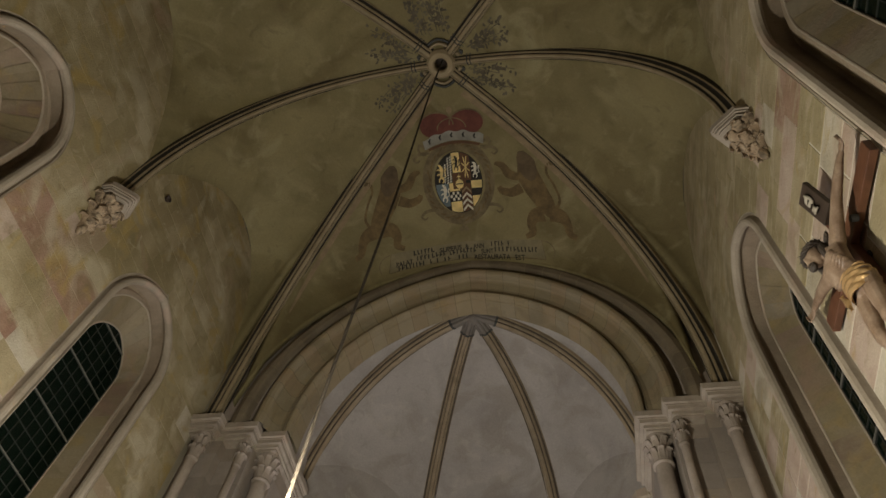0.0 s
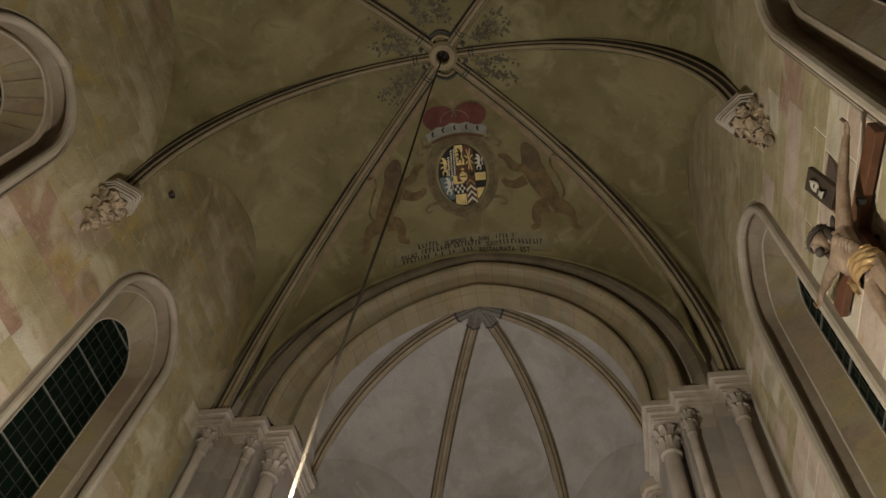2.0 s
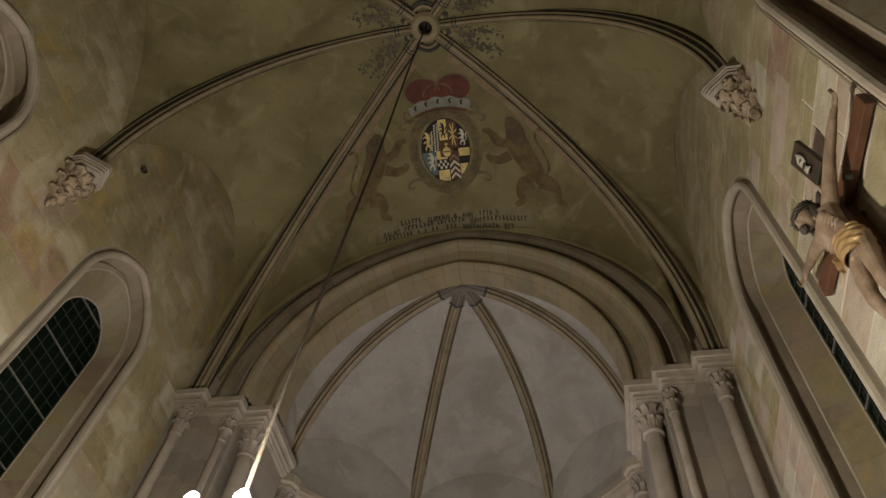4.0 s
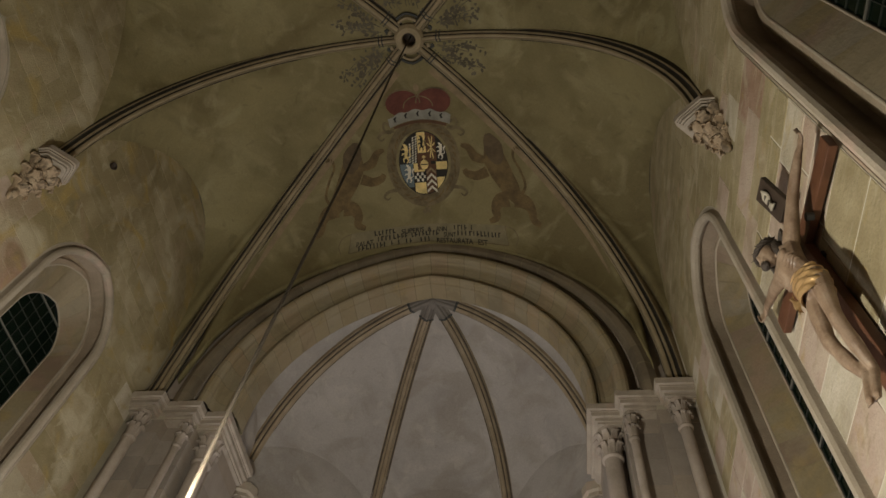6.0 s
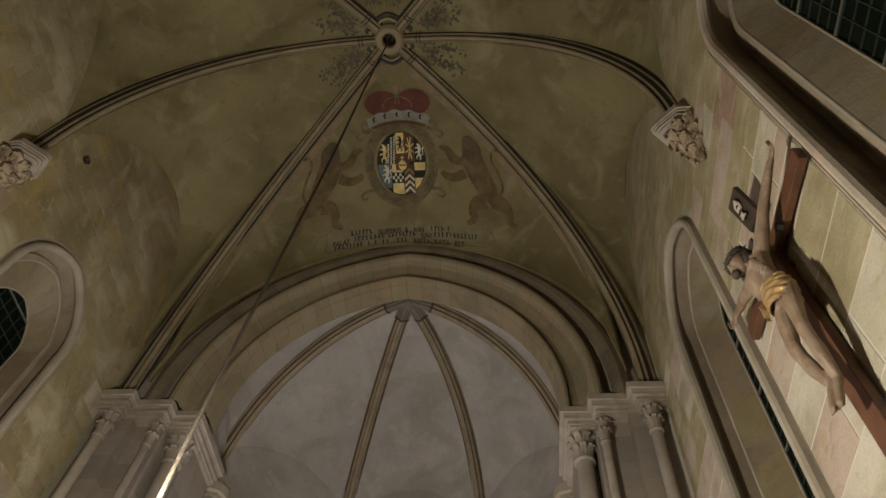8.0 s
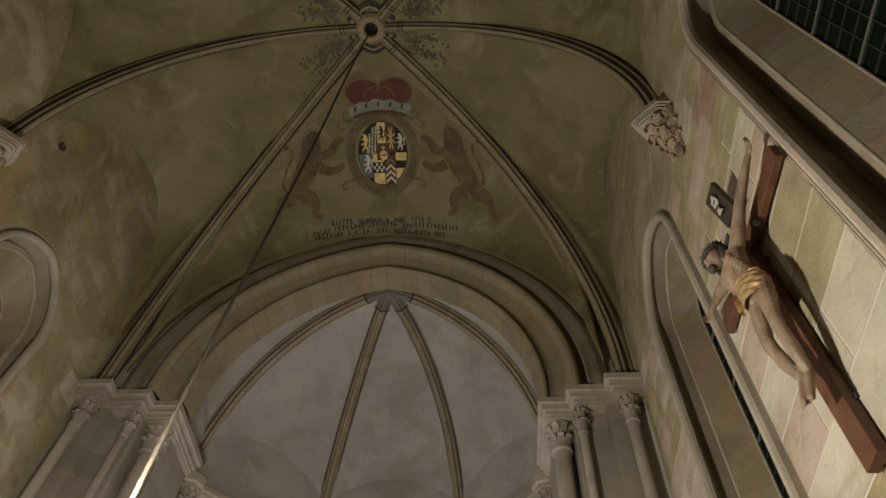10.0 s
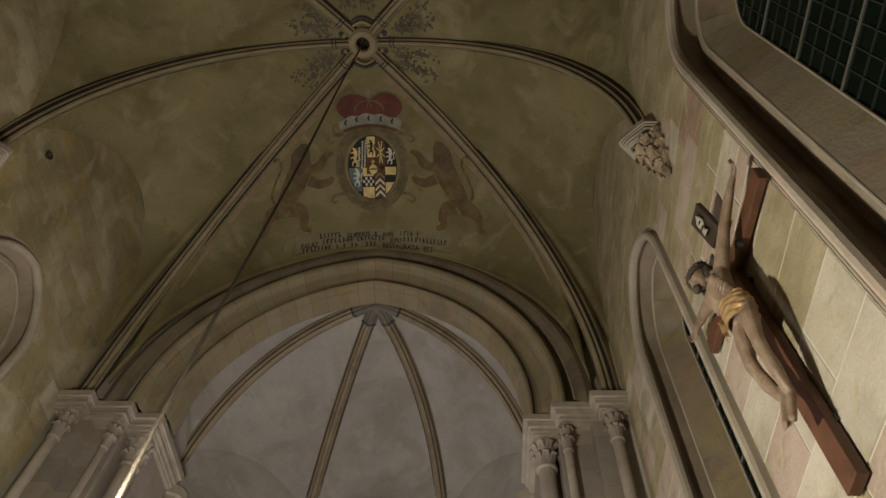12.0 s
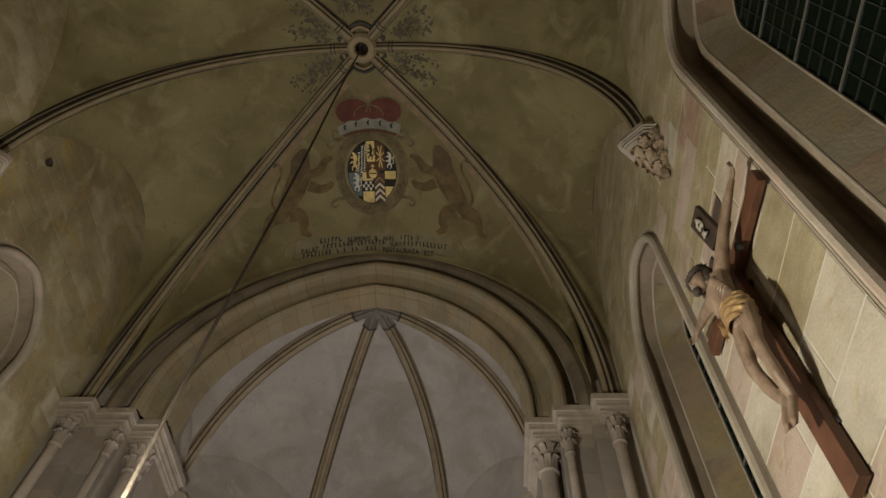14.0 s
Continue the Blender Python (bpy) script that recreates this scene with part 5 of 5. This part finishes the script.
for y, x0, x1 in ((3.475, -1.14, 1.11), (3.575, -1.36, 1.40), (3.675, -1.38, 0.10)):
    for text, x, width in WORDS[y]:
        lettering(text, x, y + 0.036, width)
    x = x0
    loops = []
    while x < x1:
        w = rng.uniform(0.045, 0.065)
        clear = all(x + w < a - 0.03 or x > a + wd + 0.03 for text, a, wd in WORDS[y])
        if clear and rng.random() < 0.93:
            h = rng.uniform(0.078, 0.088)
            loops.append([(x, y - h / 2), (x + w * 0.40, y - h / 2), (x + w * 0.40, y + h / 2), (x, y + h / 2)])
            if rng.random() < 0.6:
                e = rng.choice((-0.5, 0.0, 0.25)) * h
                loops.append([(x + w * 0.42, y + e), (x + w * 0.9, y + e), (x + w * 0.9, y + e + 0.02), (x + w * 0.42, y + e + 0.02)])
        x += w + 0.016
    tagged(painted("lettering", loops, P_TEXT, band, 0.074, 0.2), kind="stuff")

# painted sprays between the ribs round the keystone: curling stems and scattered small leaves
for i in range(6):
    mid = (90, 22, 158, 270, 338, 202)[i]
    if mid == 90:
        continue
    tuft = empty("painted_spray", 0, 0, 0)
    tagged(tuft, "faded grey-green leaf spray painted on the vault", "mural", "painted sprays")
    rng = random.Random(40 + i)
    wide = 33 if mid == 270 else 15
    stems, leaves = [], []
    for b in range(9 if mid == 270 else 5):
        a, r = radians(mid + rng.uniform(-wide, wide) * 0.8), rng.uniform(0.50, 0.62)
        heading, turn = a + rng.uniform(-0.5, 0.5), rng.uniform(-0.35, 0.35)
        x, y = r * math.cos(a), r * math.sin(a)
        path = [(x, y)]
        for q in range(rng.randrange(7, 11)):
            heading += turn + rng.uniform(-0.25, 0.25)
            heading += 0.5 * math.sin(radians(mid) - heading)
            x, y = x + 0.085 * math.cos(heading), y + 0.085 * math.sin(heading)
            path.append((x, y))
            for t in range(rng.randrange(1, 4)):
                aa = heading + rng.choice((-1, 1)) * rng.uniform(0.4, 1.6)
                off, ln, w = rng.uniform(0.01, 0.06), rng.uniform(0.035, 0.085), rng.uniform(0.016, 0.034)
                lx, ly = x + off * math.cos(aa), y + off * math.sin(aa)
                leaves.append(stroke([(lx, ly), (lx + ln * 0.35 * math.cos(aa), ly + ln * 0.35 * math.sin(aa)), (lx + ln * 0.7 * math.cos(aa + 0.2), ly + ln * 0.7 * math.sin(aa + 0.2)), (lx + ln * math.cos(aa + 0.4), ly + ln * math.sin(aa + 0.4))], [w * 0.45, w, w * 0.8, w * 0.2]))
        stems.append(stroke(path, 0.006))
    tagged(painted("stem_work", stems, P_LEAF, tuft, 0.066, 0.15), kind="stuff")
    tagged(painted("leaf_work", leaves, P_LEAF, tuft, 0.068, 0.15), kind="stuff")

# pinkish painted margins along the front diagonal ribs
for s in (-1, 1):
    strip = []
    for off in (0.15, 0.27):
        strip.append([(s * (k * 3.76 - off * 0.70), k * 3.74 + off * 0.70) for k in [0.12 + 0.80 * q / 24 for q in range(25)]])
    margin = painted("painted_margin", [strip[0] + strip[1][::-1]], P_PINK, None, 0.066)
    tagged(margin, "faded pink painted margin along a vault rib", "mural", "painted margins")

# small dark vent hole in the west web
vent = put("vent_hole", turned("vent_hole", [(0.0, -0.02), (0.045, -0.02), (0.055, 0.0), (0.055, 0.03)], 14), DARK_WOOD)
vent.matrix_basis = Matrix.Translation((-3.96, 0.55, 10.55)) @ Matrix.Rotation(radians(90), 4, "Y")
tagged(vent, "small dark round hole in the plaster", "hole")

# ---- wall blocks, last ----
TONES = (
    ("pale", [(0.38, 0.33, 0.25), (0.47, 0.415, 0.32), (0.53, 0.475, 0.38)]),
    ("buff", [(0.28, 0.225, 0.13), (0.345, 0.285, 0.175), (0.40, 0.34, 0.22)]),
    ("pink", [(0.36, 0.265, 0.20), (0.42, 0.325, 0.255), (0.47, 0.375, 0.30)]),
    ("olive", [(0.21, 0.17, 0.085), (0.265, 0.22, 0.115), (0.32, 0.27, 0.155)]),
    ("red", [(0.23, 0.13, 0.09), (0.30, 0.185, 0.13), (0.36, 0.24, 0.175)]),
)
MEAN = (0.325, 0.265, 0.15)
TONES = tuple((n, [tuple(0.55 * v + 0.45 * m * (0.85 + 0.15 * k) for v, m in zip(c, MEAN)) for k, c in enumerate(cs)] if n in ("buff", "olive") else cs) for n, cs in TONES)
LIME, OCHRE, DAMP, ROSE = (0.47, 0.41, 0.285), (0.34, 0.24, 0.07), (0.17, 0.13, 0.055), (0.40, 0.26, 0.19)
BLOCKS = {side: [surface("block_" + n, c, 0.92, 2.6, 40, 0.4, 0.05, wash=w) for n, c in TONES] for side, w in (
    (-1, ((DAMP, 0.7, 0.46, 0.62, 0.6), (LIME, 1.0, 0.52, 0.6), (ROSE, 0.9, 0.60, 0.5), (OCHRE, 1.7, 0.56, 0.65), (DAMP, 4.0, 0.58, 0.4), (LIME, 5.0, 0.60, 0.4))),
    (1, ((DAMP, 0.8, 0.52, 0.5, 1.5), (LIME, 1.6, 0.54, 0.5, 2.4), (ROSE, 1.0, 0.58, 0.5, 1.5), (OCHRE, 1.8, 0.60, 0.5, 1.8), (LIME, 2.6, 0.56, 0.35, 5.0), (DAMP, 3.0, 0.60, 0.4, 4.0))),
)}


def course(side, z):
    """Height of the course that begins at z: tall beds low on the east wall, thin ones above."""
    return 0.46 if side > 0 and z < 6.2 else 0.31 + 0.07 * math.sin(z * 9.0 + side)




def block(side, z0, z1, left, right, rng):
    """A stone between two upright edges, each a function of height; its rim is drawn back."""
    n = 4
    gap, rim, out = (0.001, 0.002, rng.uniform(0.001, 0.0025)) if side < 0 or z0 > 7.5 else (0.008, 0.005, rng.uniform(0.004, 0.007))
    zs = [z0 + gap + (z1 - z0 - 2 * gap) * i / n for i in range(n + 1)]
    loop = [(left(z) + gap, z) for z in zs] + [(right(z) - gap, z) for z in zs[::-1]]
    if min(right(z) - left(z) for z in zs) < 0.02:
        loop = [(left(z) + gap, z) for z in zs if right(z) - left(z) > 0.015] + [(right(z) - gap, z) for z in zs[::-1] if right(z) - left(z) > 0.015]
    if len(loop) < 4:
        return None
    cy = sum(p[0] for p in loop) / len(loop)
    cz = sum(p[1] for p in loop) / len(loop)
    m = len(loop)
    v = [(side * W, y, z) for y, z in loop]
    v += [(side * (W - out), y + rim * (1 if y < cy else -1), z + rim * (1 if z < cz else -1)) for y, z in loop]
    f = [(i, (i + 1) % m, m + (i + 1) % m, m + i) for i in range(m)] + [tuple(range(m, 2 * m))]
    me = mesh("stone", v, f)
    if me.polygons[m].normal.x * side > 0:
        me.flip_normals()
    return me


EDGE = HALF + 0.085
for side in (-1, 1):
    rng = random.Random(60 + side)
    row = 0
    z = 3.10
    while z < 12.7:
        z1 = z + course(side, z)
        # stretches of plain wall at this height
        spans = []
        lo = -3.98
        hi = 3.72
        opening = min(window_half(q, EDGE, SPRING, TOPZ + 0.095) for q in (z,)) if z > SILL else 0.0
        if opening > 0.0:
            f = lambda q: window_half(q, EDGE, SPRING, TOPZ + 0.095)
            spans = [(lambda q: lo, lambda q: MID[side, -1] - f(q)), (lambda q: MID[side, -1] + f(q), lambda q: MID[side, 1] - f(q)), (lambda q: MID[side, 1] + f(q), lambda q: hi)]
        else:
            spans = [(lambda q: lo, lambda q: hi)]
        for a, b in spans:
            length = b(z) - a(z)
            if length < 0.05:
                continue
            if opening > 0.0 and 0.2 < length < 1.9 and abs(a(z) + b(z)) < 0.3:
                # the strip between the windows keeps a joint pattern shifted course by course
                count = (2 if row % 2 else 3) if side > 0 and z < 6.2 else 3 if row % 2 else 4
            else:
                count = max(1, round(length / rng.uniform(0.42, 0.72)))
            cuts = [i / count + (rng.uniform(-0.16, 0.16) / count if 0 < i < count else 0) for i in range(count + 1)]
            for i in range(count):
                if i == 0:
                    le = a
                else:
                    le = lambda q, y=a(z) + length * cuts[i]: y
                if i == count - 1:
                    ri = b
                else:
                    ri = lambda q, y=a(z) + length * cuts[i + 1]: y
                me = block(side, z, z1, le, ri, rng)
                if me is None:
                    continue
                # low stones paler, high ones duller: own colour plus lamp falloff put in
                high = (z - 4) / 8
                pick = rng.random()
                low = z < 7.0
                kind = (0 if pick < 0.45 else 2 if pick < 0.90 else 1 if pick < 0.96 else 4) if low else (0 if pick < 0.16 - 0.10 * high else 1 if pick < 0.50 else 3 if pick < 0.88 else 2 if pick < 0.97 else 4)
                # dull tones only: the wall tops' weaker light is put into colour
                if z > 9.0:
                    kind = 3 if pick < 0.7 else 1
                # a pair of red stones beside the window heads
                if 7.62 < z < 8.3 and ((side < 0 and abs(le(z) + ri(z)) / 2 < 0.7) or (side > 0 and -1.2 < (le(z) + ri(z)) / 2 < -0.4)):
                    kind = 4
                put("stone", me, BLOCKS[side][kind], WALLS[side])
        z = z1
        row += 1
